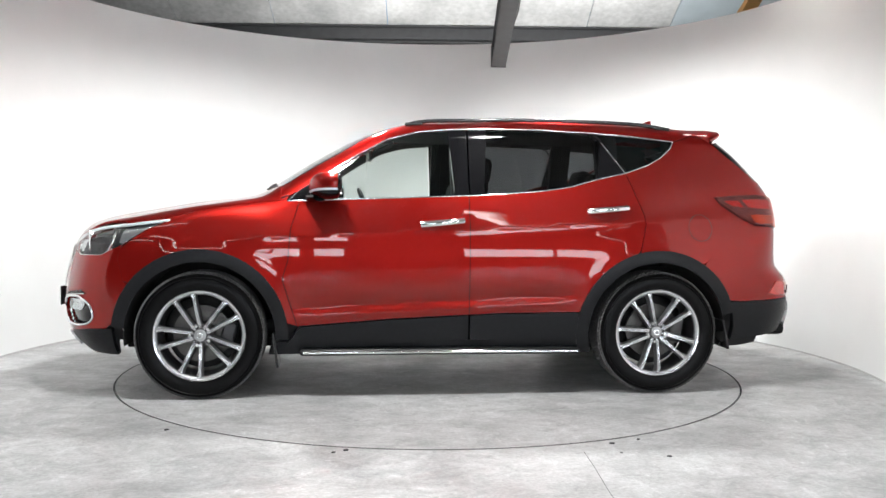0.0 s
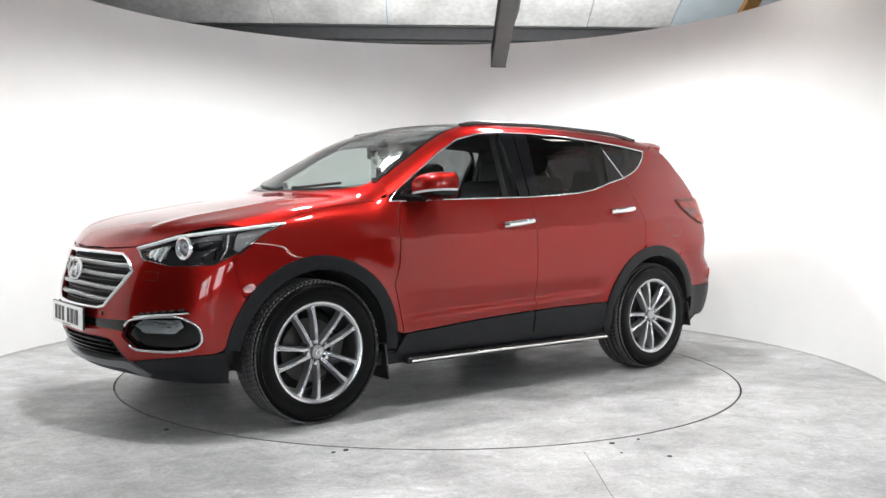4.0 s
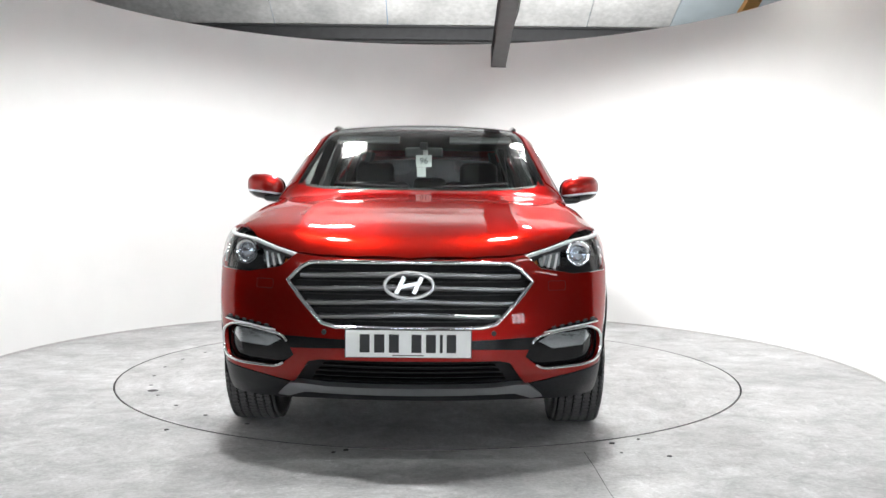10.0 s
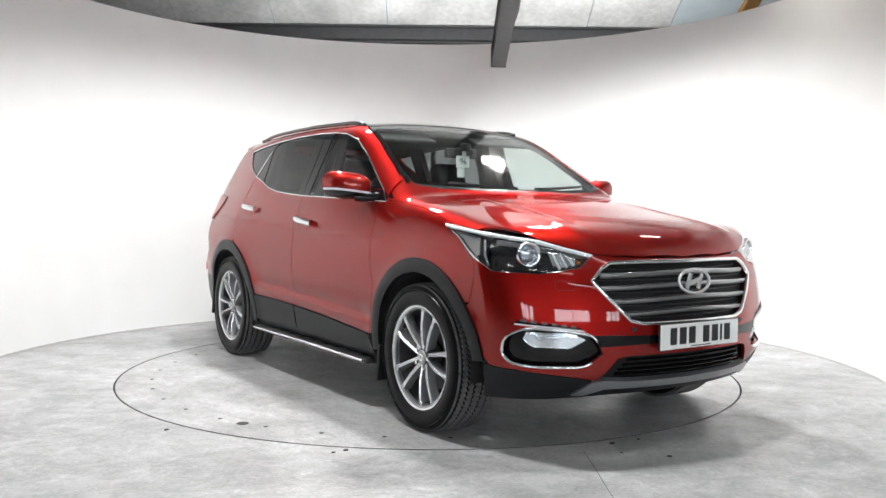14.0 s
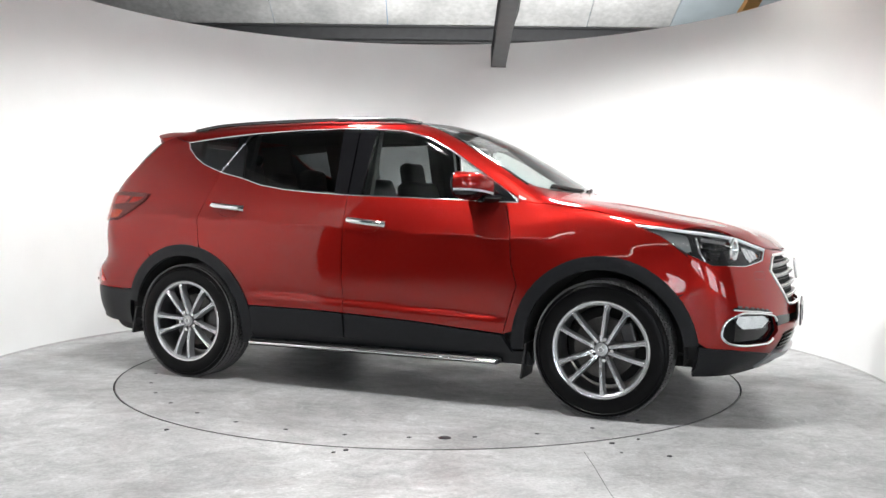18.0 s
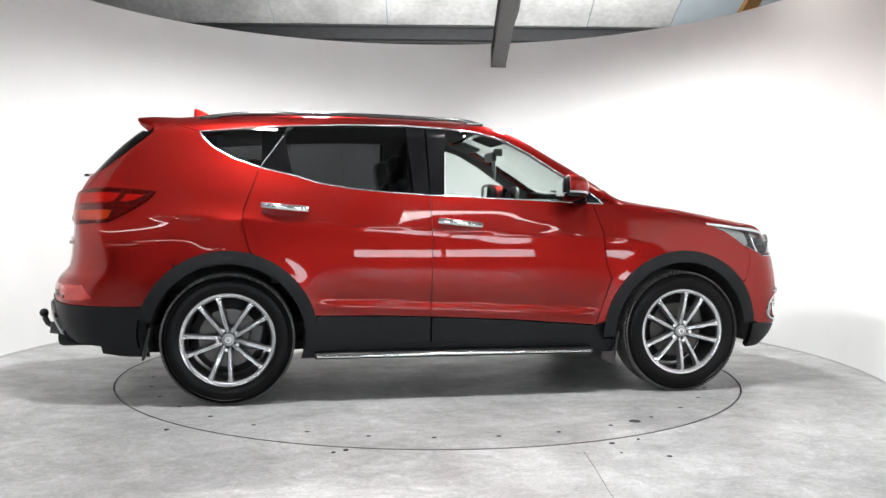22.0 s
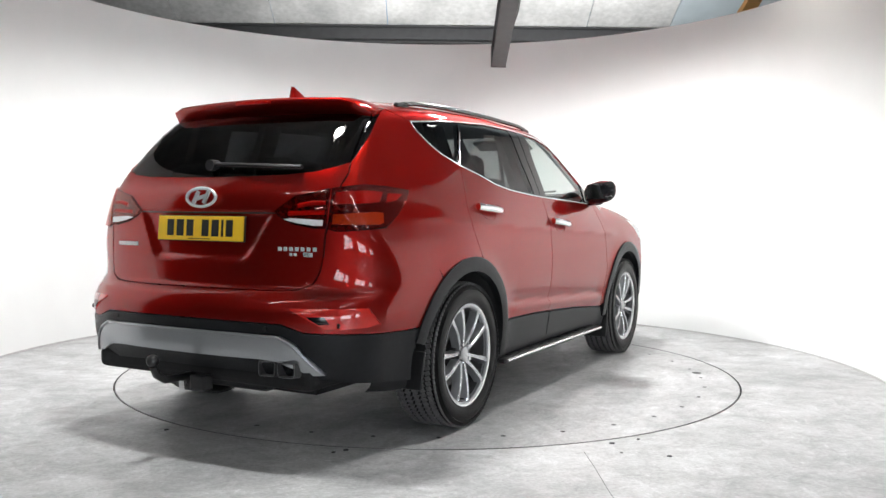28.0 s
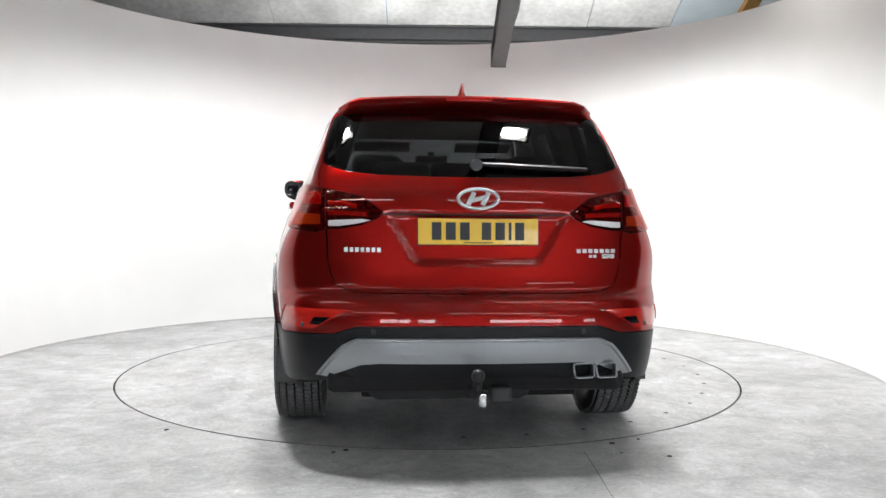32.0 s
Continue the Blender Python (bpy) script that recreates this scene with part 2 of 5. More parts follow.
def ring_wall(name, r0, r1, z0, z1, material, seg=120, a0=OPEN0, a1=OPEN1, parent=None):
    bm = bmesh.new()
    cols = []
    for i in range(seg + 1):
        a = a0 + (a1 - a0) * i / seg
        cols.append([bm.verts.new((WC[0] + r * math.cos(a), WC[1] + r * math.sin(a), z)) for r, z in ((r0, z0), (r0, z1), (r1, z1), (r1, z0))])
    for p, q in zip(cols, cols[1:]):
        for j in range(4):
            bm.faces.new((p[j], q[j], q[(j + 1) % 4], p[(j + 1) % 4]))
    bm.faces.new(cols[0])
    bm.faces.new(cols[-1][::-1])
    bmesh.ops.recalc_face_normals(bm, faces=bm.faces)
    return smooth(part(name, bm, material, parent))


def build_room():
    # floor: one slab with a round pit for the turntable
    bm = bmesh.new()
    seg = 160
    inner = [bm.verts.new((2.041 * math.cos(math.tau * i / seg), 2.041 * math.sin(math.tau * i / seg), 0)) for i in range(seg)]
    low = [bm.verts.new((v.co.x, v.co.y, -0.06)) for v in inner]
    outer = []
    for v in inner:
        k = 12.0 / max(abs(v.co.x), abs(v.co.y))
        outer.append(bm.verts.new((v.co.x * k, v.co.y * k, 0)))
    for i in range(seg):
        j = (i + 1) % seg
        bm.faces.new((inner[i], inner[j], outer[j], outer[i]))
        bm.faces.new((low[i], low[j], inner[j], inner[i]))
    bm.faces.new(low[::-1])
    bmesh.ops.recalc_face_normals(bm, faces=bm.faces)
    floor = part("floor", bm, CONCRETE)
    tagged(floor, "polished pale grey concrete floor with scuffs and cracks", "floor", kind="structure")
    floor.data.materials.append(DARK)
    for f in floor.data.polygons:
        if f.center.z < -0.02:
            f.material_index = 1
    w = ring_wall("wall_round", WR, WR + 0.12, 0.0, WH, WALL)
    tagged(w, "curved smooth white studio wall round the turntable", "wall", kind="structure")
    s = ring_wall("baseboard", WR - 0.006, WR, 0.0, 0.012, mat("grey_sealant", (0.45, 0.45, 0.45), 0.6, grain=0.1, scale=20))
    tagged(s, "thin grey sealant strip along the wall's foot", "trim", kind="structure")
    # the workshop hall behind and around
    for nm, size, at in (("wall_west", (0.2, 21, 5.2), (-8, -0.7, 2.6)), ("wall_east", (0.2, 21, 5.2), (9.6, -0.7, 2.6))):
        o = part(nm, box_bm(size, at), GREYWALL)
        tagged(o, "plain grey workshop wall behind the studio", "wall", kind="structure")
    bm = box_bm((17.6, 0.2, SILL), (0.8, -11.1, SILL / 2))
    box_bm((17.6, 0.2, 5.2 - HEAD), (0.8, -11.1, (5.2 + HEAD) / 2), bm=bm)
    edges = [-8.0] + [x for w in HALL_WINDOWS for x in w[:2]] + [9.6]
    for a, b in zip(edges[::2], edges[1::2]):
        box_bm((b - a, 0.2, HEAD - SILL), ((a + b) / 2, -11.1, (SILL + HEAD) / 2), bm=bm)
    o = part("wall_south", bm, GREYWALL)
    tagged(o, "grey workshop wall with a row of windows", "wall", kind="structure")
    daylight = mat("daylight", (0.93, 0.96, 1.0), 0.9, emit=13.0)
    zm, h = (SILL + HEAD) / 2, HEAD - SILL
    for k, (a, b, n) in enumerate(HALL_WINDOWS):
        o = part("backdrop", box_bm((b - a + 0.5, 0.05, h + 0.5), ((a + b) / 2, -11.6, zm)), daylight)
        tagged(o, "plain bright overcast sky outside the windows", "sky", kind="structure")
        w = new("window_%d" % (k + 1))
        w.location = ((a + b) / 2, -11.1, zm)
        tagged(w, "grey framed workshop window", "window", kind="structure")
        half = (b - a) / 2
        for nm, size, at in (("window_frame", (0.06, 0.1, h), (-half + 0.03, 0, 0)), ("window_frame", (0.06, 0.1, h), (half - 0.03, 0, 0)), ("window_frame", (2 * half - 0.12, 0.1, 0.05), (0, 0, h / 2 - 0.025)), ("window_frame", (2 * half - 0.12, 0.1, 0.05), (0, 0, -h / 2 + 0.025))):
            part(nm, box_bm(size, at), STEEL, w)
        step = (2 * half - 0.12) / n
        for i in range(n):
            x = -half + 0.06 + step * (i + 0.5)
            p = part("pane", box_bm((step - 0.05, 0.006, h - 0.1), (x, 0, 0)), G_LENS, w)
            p.visible_shadow = False
            if i:
                part("mullion", box_bm((0.05, 0.09, h - 0.1), (x - step / 2, 0, 0)), STEEL, w)
    for x, y in HALL_TUBES:
        t = new("tube_light_fitting")
        t.location = (x, y, 3.75)
        tagged(t, "white fluorescent batten light hung in the workshop", "lamp", "workshop lights")
        part("batten", box_bm((2.5, 0.10, 0.05), (0, 0, 0.025), 0.008), WALL, t)
        part("tube", cyl_bm(0.016, 2.4, (0, 0, -0.03), "X", 12), LED, t)
        part("end_cap", box_bm((0.03, 0.06, 0.06), (1.22, 0, -0.02), 0.005), WALL, t)
        part("end_cap", box_bm((0.03, 0.06, 0.06), (-1.22, 0, -0.02), 0.005), WALL, t)
        for d in (-0.9, 0.9):
            part("hanger", cyl_bm(0.006, 1.36, (d, 0, 0.73), seg=8), STEEL, t)
    # joint and specks in the floor by the turntable's rim
    joint = [(0.708, -2.06), (0.711, -2.3), (0.707, -2.6), (0.712, -3.0), (0.709, -4.5), (0.71, -11.0)]
    bm = bmesh.new()
    rows = [(bm.verts.new((x - 0.0016, y, 0.001)), bm.verts.new((x + 0.0016, y, 0.001))) for x, y in joint]
    for a, b in zip(rows, rows[1:]):
        bm.faces.new((a[0], a[1], b[1], b[0]))
    part("floor_crack", bm, STEEL, floor)
    for x, y, r in FLOOR_SPECKS:
        part("floor_bolt", cyl_bm(r, 0.003, (x, y, 0.0015), "Z", 10), DARKSTEEL, floor)
    o = part("ceiling", box_bm((17.8, 14.4, 0.1), (0.8, -4.2, 5.25)), CLADDING)
    tagged(o, "pale sheet lining under the workshop roof", "ceiling", kind="structure")


def build_roof_end():
    # sloping roof beyond the wall's rim, lined with wide sheets
    y0, z0, y1, z1 = 6.6, 3.60, 3.0, 5.2
    root = new("roof_lining")
    tagged(root, "off-white sheet lining of the sloping roof", "roof", kind="structure")
    cuts = [-8.2, -5.6, -3.55, -2.2, -0.62, 1.02, 2.18, 3.35, 4.55, 6.2, 8.2]
    for a, b in zip(cuts, cuts[1:]):
        bm = bmesh.new()
        vs = []
        for x in (a + 0.006, b - 0.006):
            vs.append([bm.verts.new((x, y, z)) for y, z in ((y0, z0), (y1, z1), (y1 + 0.02, z1 + 0.03), (y0 + 0.02, z0 + 0.03))])
        p, q = vs
        for k in range(4):
            bm.faces.new((p[k], q[k], q[(k + 1) % 4], p[(k + 1) % 4]))
        bm.faces.new(p)
        bm.faces.new(q[::-1])
        bmesh.ops.recalc_face_normals(bm, faces=bm.faces)
        part("panel", bm, ROOFLIGHT if 3.3 < a < 6.0 else CLADDING, root)
    bm = box_bm((16.6, 0.02, 0.05), (0, (y0 + y1) / 2 + 0.05, (z0 + z1) / 2 + 0.06), 0.0, Matrix.Rotation(math.atan2(z1 - z0, y1 - y0) + math.pi, 4, "X"))
    part("joint_backing", bm, DARKSTEEL, root)
    bm = box_bm((16, 0.08, 0.22), (0, 6.45, 3.55), 0.01)
    o = part("roof_purlin", bm, DARKSTEEL)
    tagged(o, "dark grey steel purlin along the roof edge", "beam", kind="structure")
    part("lower_flange", box_bm((16, 0.20, 0.02), (0, 6.36, 3.43), 0.0), DARKSTEEL, o)
    part("upper_flange", box_bm((16, 0.12, 0.015), (0, 6.40, 3.668), 0.0), STEEL, o)
    o = part("wall_north", box_bm((16.2, 0.2, 3.7), (0, 6.75, 1.85)), GREYWALL)
    tagged(o, "plain grey hall wall hidden behind the round wall", "wall", kind="structure")
    # orange painted brace in the far corner
    a, b = Vector((3.30, 3.6, 3.06)), Vector((4.9, 5.6, 5.0))
    d = b - a
    o = part("roof_brace", box_bm((0.05, d.length, 0.22), (0, 0, 0), 0.005), ORANGE)
    o.matrix_world = Matrix.Translation((a + b) / 2) @ d.to_track_quat("Y", "Z").to_matrix().to_4x4()
    tagged(o, "orange painted roof brace beyond the wall", "beam", kind="structure")


def build_beam():
    # I-beam that runs over the studio and ends before the wall
    a, b = Vector((0.66, 2.7, 2.62)), Vector((0.66 - 0.20 * 13.68 / 6.7, 2.7 - 13.68, 2.62 + 0.73 * 13.68 / 6.7))
    d = (b - a)
    L = d.length
    m = Matrix.Translation((a + b) / 2) @ d.to_track_quat("Y", "Z").to_matrix().to_4x4()
    root = new("steel_beam")
    tagged(root, "grey painted steel I-beam over the studio", "beam", kind="structure")
    for nm, size, at in (("flange", (0.14, L, 0.014), (0, 0, -0.10)), ("flange", (0.14, L, 0.014), (0, 0, 0.10)), ("web", (0.012, L, 0.186), (0, 0, 0))):
        part(nm, box_bm(size, at, m=None), STEEL, root)
    part("end_plate", box_bm((0.15, 0.012, 0.22), (0, -L / 2 - 0.007, 0)), STEEL, root)
    # cables tied along the beam's flank
    for k in range(2):
        pts = [(-0.085 - 0.012 * k, -L / 2 + 0.35 + 0.5 * i, 0.03 + 0.05 * math.sin(1.7 * i + k)) for i in range(12)]
        part("cable", tube_bm(pts, 0.006, 6), BLACK, root)
    root.matrix_world = m


build_room()
build_roof_end()
build_beam()


def build_flood(q):
    root = new("flood_light_fitting")
    tagged(root, "square white LED flood light hung over the studio", "lamp", "studio flood lights")
    root.matrix_world = Matrix.Translation(q)
    part("housing", box_bm((0.34, 0.34, 0.06), (0, 0, 0.04), 0.01), BLACK, root)
    for i in range(5):
        part("fin", box_bm((0.30, 0.012, 0.04), (0, -0.12 + 0.06 * i, 0.09)), BLACK, root)
    bm = bmesh.new()
    for s, t, u, v in ((0.34, 0.02, 0, 0.16), (0.34, 0.02, 0, -0.16), (0.02, 0.30, 0.16, 0), (0.02, 0.30, -0.16, 0)):
        box_bm((s, t, 0.02), (u, v, 0.0), bm=bm)
    part("bezel", bm, BLACK, root)
    part("led_panel", box_bm((0.29, 0.29, 0.006), (0, 0, 0.006)), LED, root)
    part("hanger", cyl_bm(0.01, 1.90, (0, 0, 1.02), seg=8), STEEL, root)


for q in LAMPS + [WALL_LAMP]:
    build_flood(q)


# ---------- turntable ----------
def build_turntable():
    root = new("turntable")
    tagged(root, "round concrete-topped car turntable flush with the floor", "turntable")
    bm = bmesh.new()
    seg = 160
    top = [bm.verts.new((2.033 * math.cos(math.tau * i / seg), 2.033 * math.sin(math.tau * i / seg), 0.0)) for i in range(seg)]
    low = [bm.verts.new((v.co.x, v.co.y, -0.05)) for v in top]
    bm.faces.new(top)
    for i in range(seg):
        bm.faces.new((low[i], low[(i + 1) % seg], top[(i + 1) % seg], top[i]))
    bmesh.ops.recalc_face_normals(bm, faces=bm.faces)
    part("deck", bm, TABLE_TOP, root)
    # bolts, one every ten degrees along the uncovered half
    for k in range(18, 34):
        a = radians(10 * k + 0.8)
        bm = lathe_bm([(0.0, 0.002), (0.010, 0.002), (0.013, 0.0005)], 12)
        bmesh.ops.transform(bm, matrix=Matrix.Translation((1.82 * math.cos(a), 1.82 * math.sin(a), 0)) @ Matrix.Rotation(radians(90), 4, "X"), verts=bm.verts)
        part("bolt", bm, DARKSTEEL, root)
    bm = lathe_bm([(0.0, 0.0025), (0.028, 0.0025), (0.032, 0.0005)], 14)
    a = radians(296.2)
    bmesh.ops.transform(bm, matrix=Matrix.Translation((1.825 * math.cos(a), 1.825 * math.sin(a), 0)) @ Matrix.Rotation(radians(90), 4, "X"), verts=bm.verts)
    part("lifting_eye", bm, DARKSTEEL, root)
    prof = [(2.033, 0.0), (2.033, 0.0012), (2.029, 0.0012), (2.029, 0.0)]
    rb = lathe_bm(prof, 160)
    bmesh.ops.transform(rb, matrix=Matrix.Rotation(radians(90), 4, "X"), verts=rb.verts)
    part("edge_ring", rb, STEEL, root, "worn steel edge ring")
    return root


turntable = build_turntable()


# ---------- the car's outer form: a solid cut by side, top, front and rear sheets ----------
def knots(*pairs):
    """A smooth monotone curve through (place, value) pairs."""
    xs, ys = (np.array(v, float) for v in zip(*sorted(pairs)))
    h, s = np.diff(xs), np.diff(ys) / np.diff(xs)
    m = np.zeros_like(ys)
    for i in range(1, len(xs) - 1):
        if s[i - 1] * s[i] > 0:
            w1, w2 = 2 * h[i] + h[i - 1], h[i] + 2 * h[i - 1]
            m[i] = (w1 + w2) / (w1 / s[i - 1] + w2 / s[i])
    m[0], m[-1] = s[0], s[-1]

    def f(v):
        v = np.clip(v, xs[0] - 0.5, xs[-1] + 0.5)
        i = np.clip(np.searchsorted(xs, v) - 1, 0, len(h) - 1)
        t = (v - xs[i]) / h[i]
        mid = (2 * t**3 - 3 * t**2 + 1) * ys[i] + (t**3 - 2 * t**2 + t) * h[i] * m[i] + (3 * t**2 - 2 * t**3) * ys[i + 1] + (t**3 - t**2) * h[i] * m[i + 1]
        return np.where(t < 0, ys[0] + m[0] * (v - xs[0]), np.where(t > 1, ys[-1] + m[-1] * (v - xs[-1]), mid))
    return f


WIDTH = knots((-2.45, 0.785), (-2.15, 0.852), (-1.75, 0.910), (-1.3, 0.934), (-0.8, 0.925), (0, 0.92), (0.8, 0.925), (1.3, 0.924), (1.6, 0.918), (1.95, 0.893), (2.3, 0.85))
SECTION = knots((0.2, -0.08), (0.3, -0.05), (0.5, -0.02), (0.72, 0.0), (0.82, -0.0005), (0.9, -0.006), (1.0, -0.020), (1.08, -0.041), (1.17, -0.072), (1.3, -0.125), (1.4, -0.168), (1.5, -0.209), (1.575, -0.241), (1.66, -0.312), (1.78, -0.42))
UPPER = knots((-2.3, -0.06), (-1.9, -0.045), (-1.5, -0.034), (-0.8, -0.005), (0.2, 0.0), (0.9, -0.03), (1.5, -0.025), (2.2, -0.04))
ROOFLINE = knots((2.5, 0.72), (2.3, 0.865), (2.2, 0.93), (2.08, 0.995), (1.93, 1.044), (1.67, 1.094), (1.47, 1.130), (1.17, 1.176), (1.11, 1.187), (1.06, 1.205), (1.0, 1.243), (0.7, 1.430), (0.45, 1.562), (0.25, 1.632), (0.05, 1.665), (-0.2, 1.675), (-0.6, 1.688), (-1.1, 1.682), (-1.5, 1.66), (-1.9, 1.625), (-2.2, 1.59))
NOSE = knots((0.15, 2.06), (0.24, 2.16), (0.33, 2.25), (0.42, 2.29), (0.52, 2.30), (0.62, 2.295), (0.72, 2.28), (0.82, 2.255), (0.9, 2.225), (1.0, 2.19), (1.2, 2.1))
TAIL = knots((0.2, -2.12), (0.3, -2.27), (0.38, -2.34), (0.5, -2.378), (0.62, -2.382), (0.70, -2.357), (0.76, -2.302), (0.9, -2.28), (1.05, -2.265), (1.16, -2.245), (1.23, -2.21), (1.3, -2.157), (1.4, -2.064), (1.5, -1.958), (1.58, -1.855), (1.7, -1.68))
WHEELS = ((1.35, 0.365), (-1.35, 0.365))


def step01(v, a, b):
    t = np.clip((v - a) / (b - a), 0, 1)
    return t * t * (3 - 2 * t)


def smax(a, b, k):
    h = np.maximum(k - np.abs(a - b), 0) / k
    return np.maximum(a, b) + h * h * k * 0.25


def side_sheet(x, z):
    y = WIDTH(x) + SECTION(z) + UPPER(x) * step01(z, 0.86, 1.15)
    # shoulder crease that rises to the tail, scooped lower doors, flared arches
    zc = 0.975 - 0.045 * x
    y = y + 0.008 * np.where(z > zc, np.exp(-(z - zc) / 0.045), np.exp((z - zc) / 0.022)) * step01(x, -2.0, -1.6) * (1 - step01(x, 0.9, 1.25))
    # blade over the sills: a ledge whose upper edge rises to the tail, with rounded ends
    mid = step01(x, -0.90, -0.72) * (1 - step01(x, 0.70, 0.86))
    d = z - (0.556 - 0.045 * x)
    y = y - mid * (0.016 * np.exp(-np.where(d > 0, d / 0.060, (d / 0.020) ** 2)) - 0.007 * np.exp(-((d + 0.045) / 0.022) ** 2))
    for wx, wz in WHEELS:
        r = np.hypot(x - wx, z - wz)
        y = y + 0.012 * np.exp(-((r - 0.46) / 0.07) ** 2)
    return y


def solid(x, y, z):
    a = np.abs(y)
    f_side = (a - side_sheet(x, z)) * 0.9
    bow = 0.15 * step01(x, 0.1, 0.6) * (1 - step01(x, 1.0, 1.4)) + 0.07 * step01(x, 1.0, 1.4)
    top = ROOFLINE(x + bow * a * a) - (0.085 - 0.055 * step01(x, 0.3, 1.0)) * a * a - 0.05 * a**6
    bonnet = step01(x, 1.15, 1.4) * np.exp(-((a - 0.50) / 0.05) ** 2) * 0.007
    slope = 1 - 0.25 * step01(x, 0.1, 0.4) * (1 - step01(x, 0.95, 1.2))
    f_top = (z - top - bonnet) * slope
    f_front = x - (NOSE(z) - 0.36 * a * a - 0.09 * a**6)
    wide = 0.275 + 0.62 * (z - 0.885)
    pl = 0.014 * step01(wide - a, -0.026, 0.026) * step01(z, 0.852, 0.890) * (1 - step01(z, 1.06, 1.09))      # recess behind the number plate
    f_rear = (TAIL(z) + 0.13 * a * a + (0.40 - 0.16 * step01(z, 0.7, 1.0)) * a**6 + pl) - x
    f = smax(f_side, f_top, 0.09 - 0.025 * step01(x, 0.9, 1.3))
    f = smax(f, f_front, 0.09)
    return smax(f, f_rear, 0.08)


def cast(o, d, far):
    """First place where rays from o along d enter the solid."""
    n = 90
    t = np.linspace(0, far, n)
    p = o[:, None, :] + d[:, None, :] * t[None, :, None]
    inside = solid(p[..., 0], p[..., 1], p[..., 2]) < 0
    i = np.where(inside.any(1), inside.argmax(1), n - 1)
    lo, hi = t[np.maximum(i - 1, 0)], t[i]
    for _ in range(22):
        m = (lo + hi) / 2
        q = o + d * m[:, None]
        f = solid(q[:, 0], q[:, 1], q[:, 2])
        lo, hi = np.where(f > 0, m, lo), np.where(f > 0, hi, m)
    return o + d * hi[:, None]


def normals(p):
    e = 0.004
    g = [solid(*(p + e * np.eye(3)[k]).T) - solid(*(p - e * np.eye(3)[k]).T) for k in range(3)]
    g = np.stack(g, 1)
    return g / np.maximum(np.linalg.norm(g, axis=1), 1e-9)[:, None]


PIVOT = {"front": 0.9, "rear": -0.9}


def onto(uv, mode):
    """Places of plan points on the car's form. side: (x, z); top: (x, y); front and rear: (angle, z) round a pivot;
    cabin: (x, angle) round a lengthwise axis."""
    uv = np.asarray(uv, float)
    o, d = np.zeros((len(uv), 3)), np.zeros((len(uv), 3))
    if mode == "side":
        o[:, 0], o[:, 1], o[:, 2], d[:, 1] = uv[:, 0], 1.3, uv[:, 1], -1
        return cast(o, d, 1.3)
    if mode == "top":
        o[:, 0], o[:, 1], o[:, 2], d[:, 2] = uv[:, 0], uv[:, 1], 2.0, -1
        return cast(o, d, 1.6)
    if mode == "cabin":
        o[:, 0], o[:, 1], o[:, 2] = uv[:, 0], 1.5 * np.cos(uv[:, 1]), 0.9 + 1.5 * np.sin(uv[:, 1])
        d[:, 1], d[:, 2] = -np.cos(uv[:, 1]), -np.sin(uv[:, 1])
        return cast(o, d, 1.45)
    px, s = PIVOT[mode], 1 if mode == "front" else -1
    c, n = np.cos(uv[:, 0]), np.sin(uv[:, 0])
    o[:, 0], o[:, 1], o[:, 2] = px + 1.8 * s * c, 1.8 * n, uv[:, 1]
    d[:, 0], d[:, 1] = -s * c, -n
    return cast(o, d, 1.75)


def by_y(mode, y, z):
    """Plan point of the front or rear form at a width y and height z."""
    s = 1 if mode == "front" else -1
    p = cast(np.array([[3.0 * s, y, z]]), np.array([[-s, 0.0, 0.0]]), 3.0)[0]
    return (math.atan2(y, s * (p[0] - PIVOT[mode])), z)


def by_x(mode, x, z):
    """Plan point of the front or rear form at a length x and height z on the flank."""
    s = 1 if mode == "front" else -1
    p = onto([(x, z)], "side")[0]
    return (math.atan2(p[1], s * (x - PIVOT[mode])), z)


def cab_z(x, z):
    """Plan point of the cabin at a height z on its flank."""
    p = onto([(x, z)], "side")[0]
    return (x, math.atan2(z - 0.9, p[1]))


def cab_y(x, y):
    """Plan point of the cabin at a width y on its top."""
    p = onto([(x, y)], "top")[0]
    return (x, math.atan2(p[2] - 0.9, y))


def inside_poly(pts, poly):
    x, y = pts[:, 0], pts[:, 1]
    c = np.zeros(len(pts), bool)
    q = np.roll(poly, -1, axis=0)
    for (x0, y0), (x1, y1) in zip(poly, q):
        hit = ((y0 > y) != (y1 > y)) & (x < (x1 - x0) * (y - y0) / (y1 - y0 + 1e-12) + x0)
        c ^= hit
    return c


def dense(poly, res):
    out = []
    for p, q in zip(poly, poly[1:] + poly[:1]):
        n = max(1, int(math.ceil(math.hypot(q[0] - p[0], q[1] - p[1]) / res)))
        out += [(p[0] + (q[0] - p[0]) * i / n, p[1] + (q[1] - p[1]) * i / n) for i in range(n)]
    return np.array(out)


def rounded(poly, r, n=4):
    """The polygon with its corners rounded off to about r."""
    out = []
    k = len(poly)
    for i in range(k):
        p, a, b = (Vector(poly[j % k]) for j in (i, i - 1, i + 1))
        ra = min(r, 0.45 * (a - p).length)
        rb = min(r, 0.45 * (b - p).length)
        p0, p1 = p + (a - p).normalized() * ra, p + (b - p).normalized() * rb
        for j in range(n + 1):
            t = j / n
            q = (1 - t) ** 2 * p0 + 2 * t * (1 - t) * p + t * t * p1
            out.append((q.x, q.y))
    return out


from mathutils.geometry import delaunay_2d_cdt


